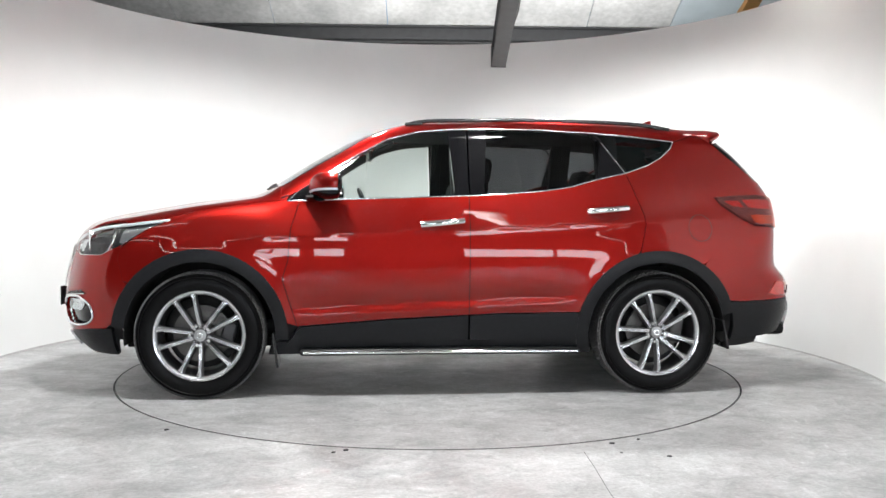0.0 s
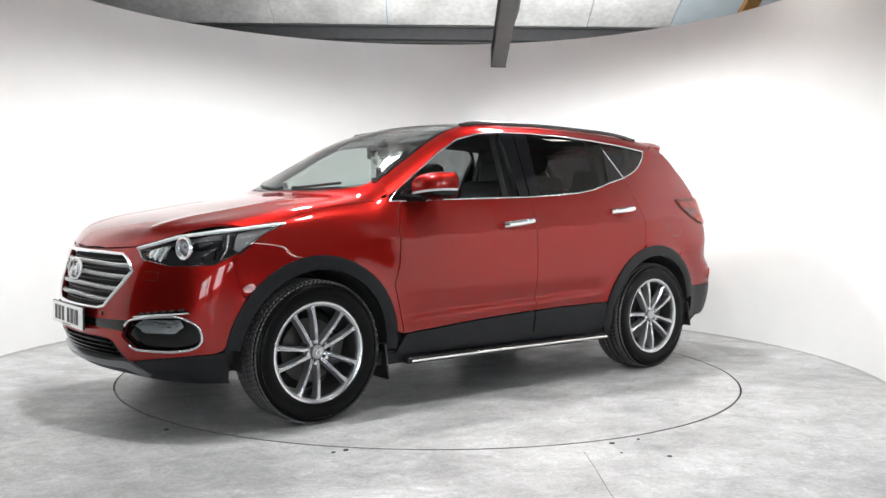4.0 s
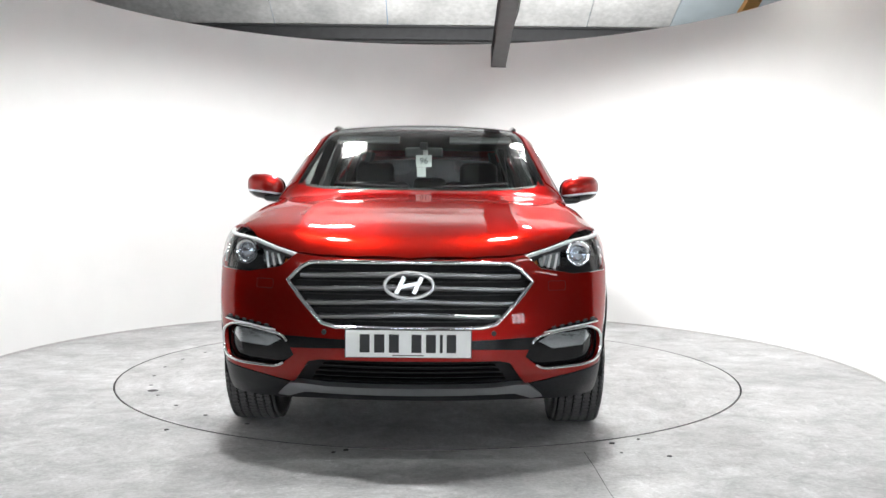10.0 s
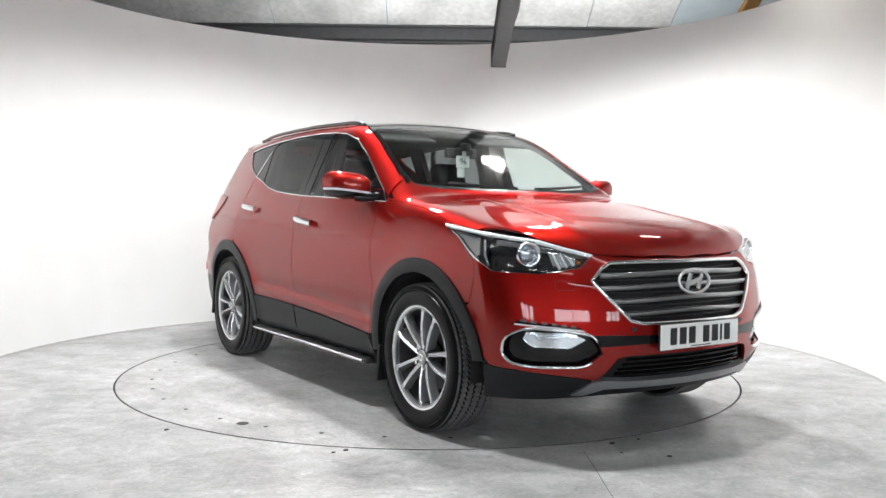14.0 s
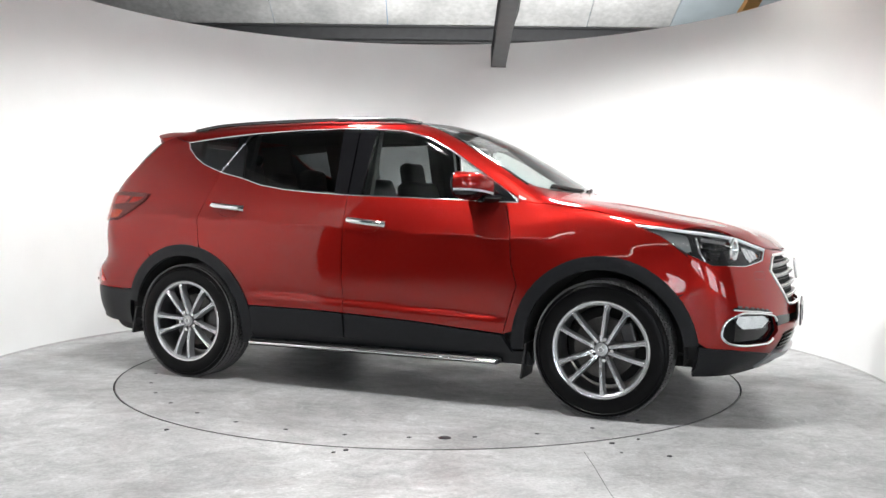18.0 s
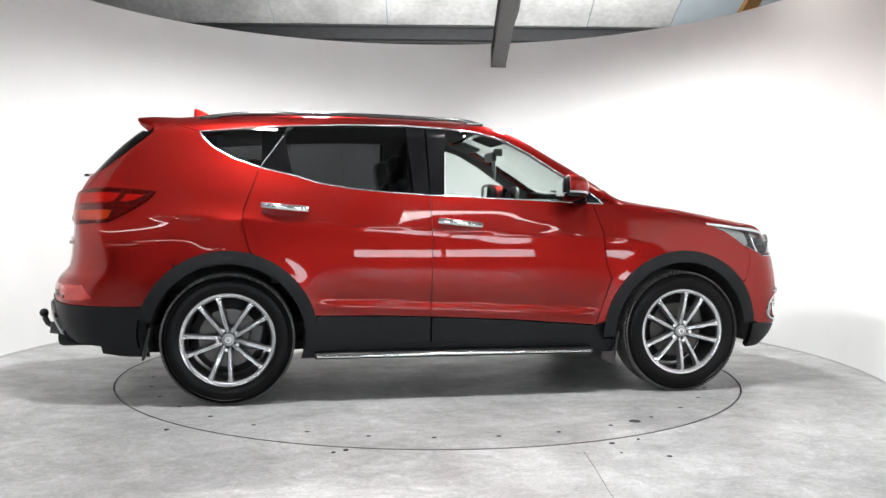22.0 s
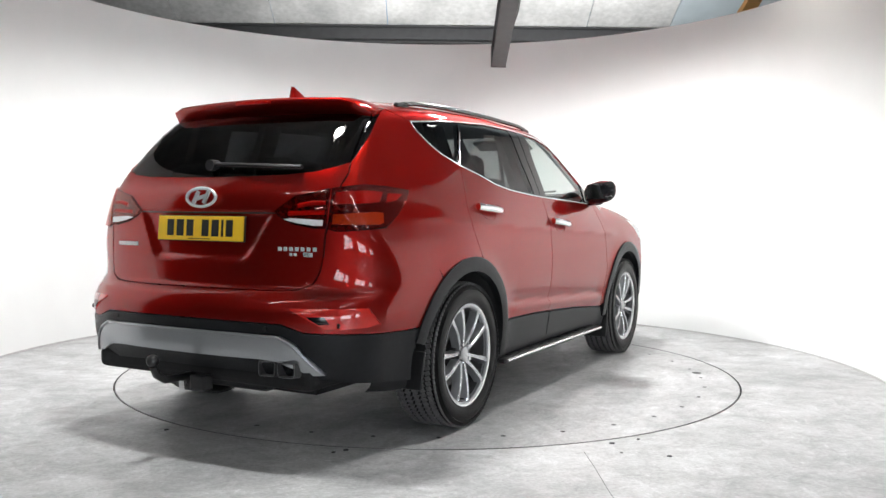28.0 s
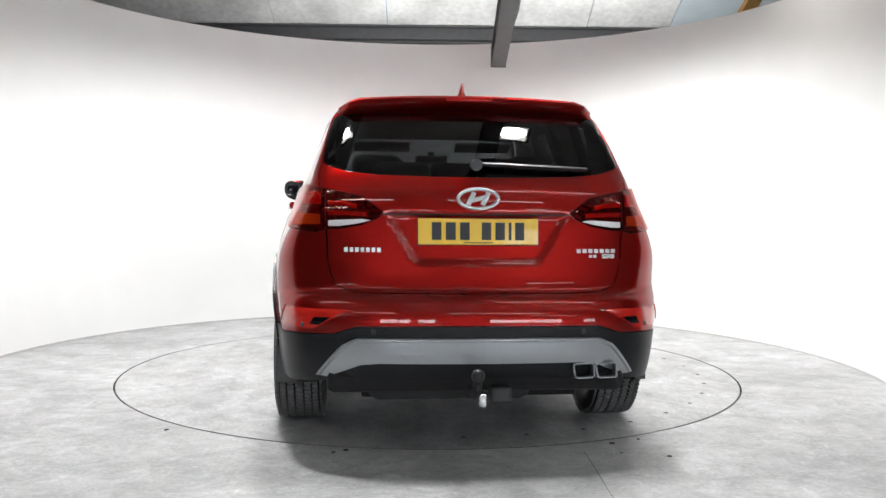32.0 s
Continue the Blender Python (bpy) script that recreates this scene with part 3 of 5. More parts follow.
def sheet(poly, mode, res, gap, holes=()):
    """Triangulated plan of a panel: points, triangles, boundary loops."""
    poly = [tuple(p) for p in poly]
    loops = [dense(poly, res)] + [dense([tuple(p) for p in h], res) for h in holes]
    fixed = []
    for k, lp in enumerate(loops):
        area2 = np.sum(lp[:, 0] * np.roll(lp[:, 1], -1) - np.roll(lp[:, 0], -1) * lp[:, 1])
        if (area2 < 0) == (k == 0):
            lp = lp[::-1]
        d = np.roll(lp, -1, 0) - np.roll(lp, 1, 0)
        n = np.stack([-d[:, 1], d[:, 0]], 1)
        n /= np.maximum(np.linalg.norm(n, axis=1), 1e-9)[:, None]
        fixed.append(lp + n * gap)
    lo, hi = fixed[0].min(0), fixed[0].max(0)
    g = np.stack(np.meshgrid(np.arange(lo[0] + res / 2, hi[0], res), np.arange(lo[1] + res / 2, hi[1], res)), -1).reshape(-1, 2)
    keep = inside_poly(g, fixed[0])
    for h in fixed[1:]:
        keep &= ~inside_poly(g, h)
    allb = np.concatenate(fixed)
    g = g[keep]
    if len(g):
        dmin = np.sqrt(((g[:, None, :] - allb[None]) ** 2).sum(-1)).min(1)
        g = g[dmin > 0.4 * res]
    pts = np.concatenate([allb, g])
    edges, at = [], 0
    for lp in fixed:
        edges += [(at + i, at + (i + 1) % len(lp)) for i in range(len(lp))]
        at += len(lp)
    vs, es, fs, *_ = delaunay_2d_cdt([Vector(p) for p in pts], edges, [], 0, 1e-7)
    vs = np.array([tuple(v) for v in vs])
    fs = np.array([tuple(f) for f in fs if len(f) == 3])
    cen = vs[fs].mean(1)
    keep = inside_poly(cen, fixed[0])
    for h in fixed[1:]:
        keep &= ~inside_poly(cen, h)
    return vs, fs[keep]


def panel(name, poly, mode, material, parent, off=0.0, depth=0.014, res=0.04, gap=0.0022, holes=(), flip=False, label="", back=False, hump=0.0):
    """A body panel: a plan outline laid on the car's form, with turned-in edges. flip mirrors it to the other flank."""
    vs, fs = sheet(poly, mode, res, gap, holes)
    p = onto(vs, mode)
    n = normals(p)
    p = p + n * off
    if hump:
        b = np.concatenate([dense([tuple(q) for q in poly], res)])
        dm = np.sqrt(((vs[:, None, :] - b[None]) ** 2).sum(-1)).min(1)
        p = p + n * (hump * np.minimum(dm / (2 * res), 1.0) ** 0.5)[:, None]
    if flip:
        p[:, 1] *= -1
        n[:, 1] *= -1
    a, b, c = p[fs[:, 0]], p[fs[:, 1]], p[fs[:, 2]]
    fn = np.cross(b - a, c - a)
    wrong = (fn * n[fs[:, 0]]).sum(1) < 0
    fs[wrong] = fs[wrong][:, ::-1]
    ed = {}
    for f in fs.tolist():
        for i in range(3):
            e = (f[i], f[(i + 1) % 3])
            ed[e] = 1
    rim = [e for e in ed if (e[1], e[0]) not in ed]
    verts, faces = p.tolist(), fs.tolist()
    nv, nf = len(verts), len(faces)
    if depth:
        inner = {}
        for i in {v for e in rim for v in e}:
            inner[i] = len(verts)
            verts.append((p[i] - n[i] * depth).tolist())
        own = {}
        for i in inner:
            own[i] = len(verts)
            verts.append(p[i].tolist())
        faces += [(own[e[1]], own[e[0]], inner[e[0]], inner[e[1]]) for e in rim]
    if back:
        base = len(verts)
        verts += (p - n * depth).tolist()
        faces += [(base + f[2], base + f[1], base + f[0]) for f in fs.tolist()]
    me = bpy.data.meshes.new(name)
    me.from_pydata(verts, [], faces)
    me.materials.append(material)
    me.shade_smooth()
    if not hump:
        zero = (0.0, 0.0, 0.0)
        loops = [zero] * len(me.loops)
        nl = n.tolist()
        for k in range(nf):
            pol = me.polygons[k]
            for li in pol.loop_indices:
                loops[li] = nl[me.loops[li].vertex_index]
        me.normals_split_custom_set(loops)
    ob = new(name, me)
    ob.parent = parent
    return tagged(ob, label)


def both(name, poly, mode, material, parent, **kw):
    return [panel(name, poly, mode, material, parent, flip=f, **kw) for f in (False, True)]


def strip(name, pts, mode, width, thick, material, parent, flip=False, label="", closed=False, res=0.03, off=0.0, sq=False):
    """A moulding of that width laid along plan points on the car's form."""
    pts = [tuple(p) for p in pts]
    d = dense(pts, res) if closed else np.concatenate([dense(pts, res)[: sum(max(1, int(math.ceil(math.dist(a, b) / res))) for a, b in zip(pts, pts[1:]))], [pts[-1]]])
    p = onto(d, mode)
    n = normals(p)
    p = p + n * off
    t = np.gradient(p, axis=0) if not closed else np.roll(p, -1, 0) - np.roll(p, 1, 0)
    t /= np.maximum(np.linalg.norm(t, axis=1), 1e-9)[:, None]
    s = np.cross(t, n)
    bm = bmesh.new()
    prof = [(-1, -0.6), (-0.8, 0.5), (-0.3, 1), (0.3, 1), (0.8, 0.5), (1, -0.6)]
    sg = -1 if flip else 1
    rows = [[bm.verts.new((q[0], q[1] * sg, q[2])) for q in (p[i] + s[i] * width / 2 * u + n[i] * thick * v for u, v in prof)] for i in range(len(p))]
    m = len(rows)
    for i in range(m if closed else m - 1):
        a, b = rows[i], rows[(i + 1) % m]
        for j in range(len(prof) - 1):
            bm.faces.new((a[j], a[j + 1], b[j + 1], b[j]))
    if not closed:
        bm.faces.new(rows[0])
        bm.faces.new(rows[-1][::-1])
    bmesh.ops.recalc_face_normals(bm, faces=bm.faces)
    return smooth(part(name, bm, material, parent, label), 50)


# ---------- the car ----------
car = new("car")
tagged(car, "glossy metallic red family SUV with grey cladding and tinted rear windows", "car")


def arc(cx, cz, r, a0, a1, n=14):
    return [(cx + r * math.cos(radians(a0 + (a1 - a0) * i / n)), cz + r * math.sin(radians(a0 + (a1 - a0) * i / n))) for i in range(n + 1)]


RI, RO = 0.425, 0.495      # inner and outer radius of the arch cladding
# --- flank panels (x, z)
BELT = [(0.86, 1.142), (0.26, 1.165), (-0.21, 1.182), (-0.45, 1.197), (-0.66, 1.215), (-0.84, 1.243), (-0.99, 1.287), (-1.18, 1.33)]
ROOF_EDGE = [(-1.52, 1.535), (-1.24, 1.562), (-0.97, 1.582), (-0.65, 1.596), (-0.33, 1.598), (-0.1, 1.588), (0.09, 1.57), (0.27, 1.522), (0.43, 1.437), (0.62, 1.315), (0.79, 1.205), (0.90, 1.142)]
RED_LOW = [(0.79, 0.415), (0.27, 0.455), (-0.02, 0.470), (-0.42, 0.487), (-0.862, 0.495)]
B_CUT = -0.205
# edges that neighbouring panels share, bonnet and tailgate
LAMP_TOP = [by_y("front", 0.50, 0.904), by_y("front", 0.60, 0.932), by_y("front", 0.70, 0.966), by_x("front", 1.75, 1.006), by_x("front", 1.62, 1.022), by_x("front", 1.515, 1.032)]
LAMP_LOW = [by_x("front", 1.65, 0.972), by_x("front", 1.78, 0.885), by_x("front", 1.90, 0.828), by_y("front", 0.72, 0.820), by_y("front", 0.57, 0.846)]
GATE_EDGE = [by_y("rear", 0.645, 0.87), by_y("rear", 0.65, 0.985), by_y("rear", 0.67, 1.10), by_y("rear", 0.685, 1.20), by_y("rear", 0.69, 1.26)]
GLASS_EDGE = [by_x("rear", x, z) for x, z in ((-2.045, 1.305), (-1.965, 1.37), (-1.865, 1.45), (-1.775, 1.53), (-1.73, 1.56))]


def flank():
    fender = [(0.80, 0.415)] + [(0.885, 0.69), (0.852, 0.80), (0.838, 0.98), (0.79, 1.142), (0.90, 1.142), (1.02, 1.135), (1.25, 1.105), (1.51, 1.045)]
    fender += [(1.52, 1.022), (1.66, 0.965), (1.79, 0.865), (1.80, 0.80), (1.77, 0.68)] + arc(1.35, 0.365, RO, 38, 172, 16)
    both("fender", fender, "side", PAINT, car, res=0.025)
    for f in (False, True):
        strip("seam_backing", [(1.79, 0.865), (1.80, 0.80), (1.77, 0.68)], "side", 0.022, 0.001, PAINT, car, f, off=-0.003)
        strip("seam_backing", [(0.86, 1.145), (0.90, 1.145), (1.02, 1.135), (1.25, 1.105), (1.51, 1.045)], "side", 0.034, 0.001, PAINT, car, f, off=-0.0045)
        strip("seam_backing", [GATE_EDGE[0], by_x("rear", -1.9, 0.848), by_x("rear", -1.66, 0.812), by_x("rear", -1.62, 0.795)], "rear", 0.03, 0.001, PAINT, car, f, off=-0.003)
    both("front_door", [(0.80, 0.415), (0.885, 0.69), (0.852, 0.80), (0.838, 0.98), (0.79, 1.142), (0.26, 1.165), (B_CUT, 1.182), (B_CUT, 0.478), (-0.02, 0.470), (0.27, 0.455)], "side", PAINT, car, res=0.02)
    rear = [(B_CUT, 0.478), (B_CUT, 1.182), (-0.45, 1.197), (-0.66, 1.215), (-0.84, 1.243), (-0.99, 1.287), (-1.18, 1.33), (-1.262, 1.10), (-1.275, 1.02), (-1.235, 0.865)]
    rear += arc(-1.35, 0.365, RO, 74, 15, 10) + [(-0.42, 0.487)]
    both("rear_door", rear, "side", PAINT, car, res=0.02)
    quarter = [(-1.235, 0.865), (-1.275, 1.02), (-1.262, 1.10), (-1.18, 1.33), (-1.33, 1.382), (-1.42, 1.432), (-1.49, 1.49), (-1.52, 1.535), (-1.60, 1.558), (-1.68, 1.585)]
    quarter += [tuple(p[[0, 2]]) for p in onto(GLASS_EDGE[::-1] + GATE_EDGE[::-1], "rear")]
    quarter += [(-1.66, 0.815)] + arc(-1.35, 0.365, RO, 124, 76, 8)
    both("quarter_panel", quarter, "side", PAINT, car, res=0.025)
    both("quarter_lining", quarter, "side", SEAT, car, off=-0.026, depth=0.0, res=0.08, gap=0.01)
    # roof side rail, in one piece with the A pillar
    frame_low = [cab_z(*p) for p in ROOF_EDGE[:-1]] + [cab_z(0.90, 1.145), cab_z(0.86, 1.160)]
    frame_top = [cab_y(x, y) for x, y in ((0.85, 0.722), (0.70, 0.690), (0.45, 0.642), (0.19, 0.585), (0.10, 0.565), (-0.5, 0.558), (-1.08, 0.552), (-1.40, 0.55), (-1.70, 0.545))]
    both("side_frame", frame_low + frame_top + [cab_z(-1.68, 1.585), cab_z(-1.60, 1.558)], "cabin", PAINT, car, res=0.035)
    both("pillar_lining", frame_low + frame_top + [cab_z(-1.68, 1.585), cab_z(-1.60, 1.558)], "cabin", TRIM_GREY, car, off=-0.024, depth=0.0, res=0.07, gap=0.004, label="grey cloth pillar lining")
    # cladding
    for nm, cx, a0, a1 in (("front_arch_trim", 1.35, 6, 183), ("rear_arch_trim", -1.35, -8, 166)):
        both(nm, arc(cx, 0.365, RO + 0.004, a0, a1, 26) + arc(cx, 0.365, RI, a1, a0, 26), "side", CLAD, car, off=0.010, depth=0.05, res=0.025, label="dark grey plastic arch trim")
    both("sill_trim", [(0.79, 0.412), (0.27, 0.452), (B_CUT + 0.004, 0.475), (B_CUT + 0.004, 0.33), (0.86, 0.31)], "side", CLAD, car, off=0.008, depth=0.03, label="dark grey plastic door trim")
    both("sill_trim", [(B_CUT - 0.004, 0.475), (-0.42, 0.485), (-0.858, 0.492), (-0.90, 0.32), (B_CUT - 0.004, 0.33)], "side", CLAD, car, off=0.008, depth=0.03, label="dark grey plastic door trim")
    both("sill", [(0.95, 0.325), (-0.93, 0.33), (-0.95, 0.245), (0.97, 0.245)], "side", CLAD, car, off=-0.004, depth=0.05)
    # windows
    fw = [(-0.085, 1.588), (0.09, 1.57), (0.27, 1.522), (0.43, 1.437), (0.62, 1.315), (0.79, 1.205), (0.86, 1.150), (0.26, 1.170), (-0.115, 1.183)]
    rw = [(-0.325, 1.598), (-0.65, 1.596), (-0.975, 1.582), (-1.045, 1.52), (-0.995, 1.291), (-0.84, 1.248), (-0.66, 1.220), (-0.45, 1.202), (-0.30, 1.192)]
    qw = [(-1.02, 1.578), (-1.24, 1.562), (-1.515, 1.533), (-1.49, 1.49), (-1.42, 1.436), (-1.33, 1.386), (-1.20, 1.34), (-1.165, 1.345)]
    both("front_door_glass", fw, "side", G_CLEAR, car, off=-0.006, depth=0.0, gap=0.0, label="clear side window")
    both("rear_door_glass", rw, "side", G_DARK, car, off=-0.006, depth=0.0, gap=0.0, label="privacy-tinted side window")
    both("quarter_glass", qw, "side", G_DARK, car, off=-0.006, depth=0.0, gap=0.0, label="privacy-tinted quarter window")
    both("door_pillar", [(-0.21, 1.183), (-0.30, 1.19), (-0.332, 1.598), (-0.214, 1.594)], "side", GLOSSBLACK, car, off=-0.003, depth=0.03)
    both("door_pillar", [(-0.205, 1.183), (-0.12, 1.182), (-0.09, 1.587), (-0.209, 1.594)], "side", GLOSSBLACK, car, off=-0.003, depth=0.03)
    both("door_pillar", [(-0.992, 1.289), (-1.178, 1.331), (-1.02, 1.578), (-0.972, 1.58), (-1.04, 1.52)], "side", GLOSSBLACK, car, off=-0.003, depth=0.03)
    both("mirror_base", [(0.87, 1.145), (0.62, 1.155), (0.66, 1.295), (0.80, 1.198)], "side", GLOSSBLACK, car, off=0.0, depth=0.02)
    for f in (False, True):
        strip("window_chrome", BELT + [(-1.33, 1.382), (-1.42, 1.432), (-1.49, 1.49), (-1.515, 1.535)] + ROOF_EDGE[1:-1] + [(0.86, 1.142)], "side", 0.0085, 0.0035, CHROME, car, f, "chrome window surround", closed=True, res=0.025)
        strip("pillar_chrome", [(-1.045, 1.518), (-1.178, 1.331)], "side", 0.007, 0.003, CHROME, car, f)


def panels_top():
    hood = [(1.06, 0.0), (1.045, 0.3), (0.985, 0.55), (0.90, 0.71)]
    hood += [tuple(p[:2]) for p in onto([(0.90, 1.145), (1.02, 1.135), (1.25, 1.105), (1.51, 1.045)], "side")]
    hood += [tuple(p[:2]) for p in onto(LAMP_TOP[::-1] + [by_y("front", 0.40, 0.896), by_y("front", 0.25, 0.889)], "front")]
    hood += [tuple(onto([by_y("front", 0.0, 0.886)], "front")[0][:2])]
    full = hood + [(x, -y) for x, y in hood[-2:0:-1]]
    panel("bonnet", full, "top", PAINT, car, res=0.045, label="red bonnet with raised edges")
    scr = [(1.05, 0.0), (1.035, 0.3), (0.975, 0.55), (0.89, 0.715), (0.85, 0.715), (0.70, 0.685), (0.45, 0.637), (0.20, 0.58), (0.20, 0.3), (0.20, 0.0)]
    full = scr + [(x, -y) for x, y in scr[-2:0:-1]]
    panel("windscreen", full, "top", G_SCREEN, car, off=-0.004, depth=0.0, res=0.05, label="clear windscreen")
    for s in (1, -1):
        panel("screen_border", [(x, y * s) for x, y in ((0.88, 0.715), (0.70, 0.687), (0.45, 0.639), (0.20, 0.582), (0.20, 0.555), (0.45, 0.608), (0.70, 0.655), (0.88, 0.683))], "top", GLOSSBLACK, car, off=-0.006, depth=0.01, res=0.03)
    panel("screen_border", [(0.20, 0.575), (0.26, 0.585), (0.26, -0.585), (0.20, -0.575)], "top", GLOSSBLACK, car, off=-0.006, depth=0.01, res=0.04)
    half = [(1.075, 0.0), (1.06, 0.3), (1.0, 0.55), (0.91, 0.715)]
    back = [(1.02, 0.0), (1.005, 0.3), (0.945, 0.55), (0.86, 0.715)]
    panel("cowl", half + back[::-1] + [(x, -y) for x, y in back[1:]] + [(x, -y) for x, y in half[:0:-1]], "top", BLACK, car, off=-0.012, depth=0.01, res=0.03)
    panel("panoramic_roof", [(0.195, 0.575), (0.10, 0.56), (-1.05, 0.55), (-1.08, 0.0), (-1.05, -0.55), (0.10, -0.56), (0.195, -0.575), (0.195, 0.0)], "top", GLOSSBLACK, car, off=-0.002, depth=0.01, res=0.06, label="black glass panoramic roof")
    panel("roof_panel", [(-1.085, 0.55), (-1.085, -0.55), (-1.70, -0.545), (-1.72, 0), (-1.70, 0.545)], "top", PAINT, car, res=0.05)


flank()
panels_top()
for f in (False, True):
    panel("cowl_side", [(0.80, 0.69), (0.92, 0.66), (1.02, 0.66), (1.02, 0.815), (0.80, 0.80)], "top", PAINT, car, off=-0.007, depth=0.0, res=0.03, gap=0, flip=f)


# ---------- wheels ----------
def build_wheel(name):
    root = new(name)
    root.parent = car
    # tyre, turned round the axle (y, outer side positive)
    prof = [(0.236, 0.095), (0.25, 0.108), (0.29, 0.121), (0.325, 0.119), (0.349, 0.108), (0.361, 0.092)]
    for y in (0.062, 0.022, -0.022, -0.062):
        prof += [(0.3655, y + 0.006), (0.358, y + 0.005), (0.358, y - 0.005), (0.3655, y - 0.006)]
    prof += [(0.361, -0.092), (0.349, -0.108), (0.325, -0.119), (0.29, -0.121), (0.25, -0.108), (0.236, -0.095)]
    smooth(part("tyre", lathe_bm(prof, 72), RUBBER, root, "black tyre with grooved tread"), 35)
    # tread blocks between the grooves
    bm = bmesh.new()
    for y, wid, ph in ((0.103, 0.024, 0.3), (0.079, 0.026, 0.0), (0.042, 0.030, 0.5), (0.0, 0.034, 0.2), (-0.042, 0.030, 0.7), (-0.079, 0.026, 0.4), (-0.103, 0.024, 0.6)):
        for i in range(88):
            a = math.tau * (i + ph) / 88
            m = Matrix.Rotation(-a, 4, "Y") @ Matrix.Translation((0.3645 if abs(y) < 0.09 else 0.3525, y, 0)) @ Matrix.Rotation(radians((0 if abs(y) < 0.09 else 38) * (-1 if y > 0 else 1)), 4, "Z") @ Matrix.Rotation(radians(20 if y > 0 else -20), 4, "X")
            vs = [bm.verts.new(m @ Vector((x, u, v))) for x, u, v in ((-0.004, -wid / 2, -0.0112), (-0.004, wid / 2, -0.0112), (-0.004, wid / 2, 0.0112), (-0.004, -wid / 2, 0.0112), (0.004, -wid / 2, -0.0104), (0.004, wid / 2, -0.0104), (0.004, wid / 2, 0.0104), (0.004, -wid / 2, 0.0104))]
            for f in ((4, 5, 6, 7), (0, 1, 5, 4), (1, 2, 6, 5), (2, 3, 7, 6), (3, 0, 4, 7)):
                bm.faces.new([vs[k] for k in f])
    bmesh.ops.recalc_face_normals(bm, faces=bm.faces)
    tagged(part("tread", bm, TREAD, root), kind="stuff")
    # sidewall ribs
    for r in (0.262, 0.335):
        part("sidewall_rib", lathe_bm([(r - 0.003, 0.1185 if r > 0.3 else 0.111), (r, 0.1225 if r > 0.3 else 0.115), (r + 0.003, 0.1175 if r > 0.3 else 0.113)], 72), RUBBER, root)
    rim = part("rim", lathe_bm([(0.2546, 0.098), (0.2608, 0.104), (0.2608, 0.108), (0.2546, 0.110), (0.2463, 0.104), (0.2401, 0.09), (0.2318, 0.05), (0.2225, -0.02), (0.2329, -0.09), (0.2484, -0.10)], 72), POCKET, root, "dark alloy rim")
    smooth(rim, 40)
    smooth(part("rim_lip", lathe_bm([(0.2634, 0.1045), (0.2634, 0.1095), (0.2590, 0.1125), (0.2500, 0.1090), (0.2460, 0.100), (0.2420, 0.08), (0.2360, 0.05)], 72), ALLOY, rim), 40)
    smooth(part("rim_face", lathe_bm([(0.2500, 0.1090), (0.2440, 0.1085), (0.2380, 0.1035), (0.2365, 0.085)], 72), SPOKE_SIDE, rim), 30)
    # ten machined spokes in five pairs, with painted flanks
    for k in range(5):
        for s in (-1, 1):
            face, flankb = bmesh.new(), bmesh.new()
            rows = []
            n = 14
            for i in range(n + 1):
                t = i / n
                r = 0.036 + t * (0.2470 - 0.036)
                off = s * (0.0145 + 0.0445 * t)
                half = 0.0084 + 0.0008 * t + 0.34 * max(0.0, t - 0.80) ** 2
                y = 0.086 + 0.012 * math.sin(math.pi * min(t * 0.9, 1)) + 0.0165 * t
                rows.append((r, off, half, y))
            M = Matrix.Rotation(radians(90 + 72 * k), 4, "Y")

            def P(a, b, y):
                return M @ Vector((a, y, b))
            fr = [[face.verts.new(P(r, off + u * half, y - (0.003 if abs(u) > 0.9 else 0.0045 if abs(u) < 0.1 else 0.0))) for u in (-1, -0.82, -0.35, 0, 0.35, 0.82, 1)] for r, off, half, y in rows]
            for a, b in zip(fr, fr[1:]):
                for j in range(6):
                    face.faces.new((a[j], a[j + 1], b[j + 1], b[j]))
            bmesh.ops.recalc_face_normals(face, faces=face.faces)
            for f in face.faces:
                if f.normal.y < 0:
                    f.normal_flip()
            sb = [[flankb.verts.new(P(r, off + u * half * 1.0, y + dy)) for u, dy in ((-1, -0.003), (-1.7, -0.045), (1.7, -0.045), (1, -0.003))] for r, off, half, y in rows]
            for a, b in zip(sb, sb[1:]):
                for j in range(3):
                    flankb.faces.new((a[j], a[j + 1], b[j + 1], b[j]))
            bmesh.ops.recalc_face_normals(flankb, faces=flankb.faces)
            sp = smooth(part("spoke", face, ALLOY, root, "machined alloy spoke"), 25)
            part("spoke_flank", flankb, SPOKE_SIDE, sp)
        a = radians(90 + 72 * k + 36)
        part("wheel_nut", cyl_bm(0.010, 0.03, (0.058 * math.cos(a), 0.083, 0.058 * math.sin(a)), "Y", 6), CHROME, root)
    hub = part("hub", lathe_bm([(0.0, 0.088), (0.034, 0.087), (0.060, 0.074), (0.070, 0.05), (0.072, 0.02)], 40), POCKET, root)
    smooth(hub, 40)
    smooth(part("centre_cap", lathe_bm([(0.0, 0.100), (0.026, 0.0995), (0.033, 0.096), (0.035, 0.088)], 32), SATIN, root), 40)
    smooth(part("cap_mark", lathe_bm([(0.012, 0.1005), (0.014, 0.1015), (0.017, 0.1005)], 24), CHROME, root), 60)
    smooth(part("brake_disc", lathe_bm([(0.075, 0.01), (0.165, 0.01), (0.165, -0.012), (0.075, -0.012)], 48), DISC, root), 40)
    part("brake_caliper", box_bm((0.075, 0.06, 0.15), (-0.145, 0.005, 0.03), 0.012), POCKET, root)
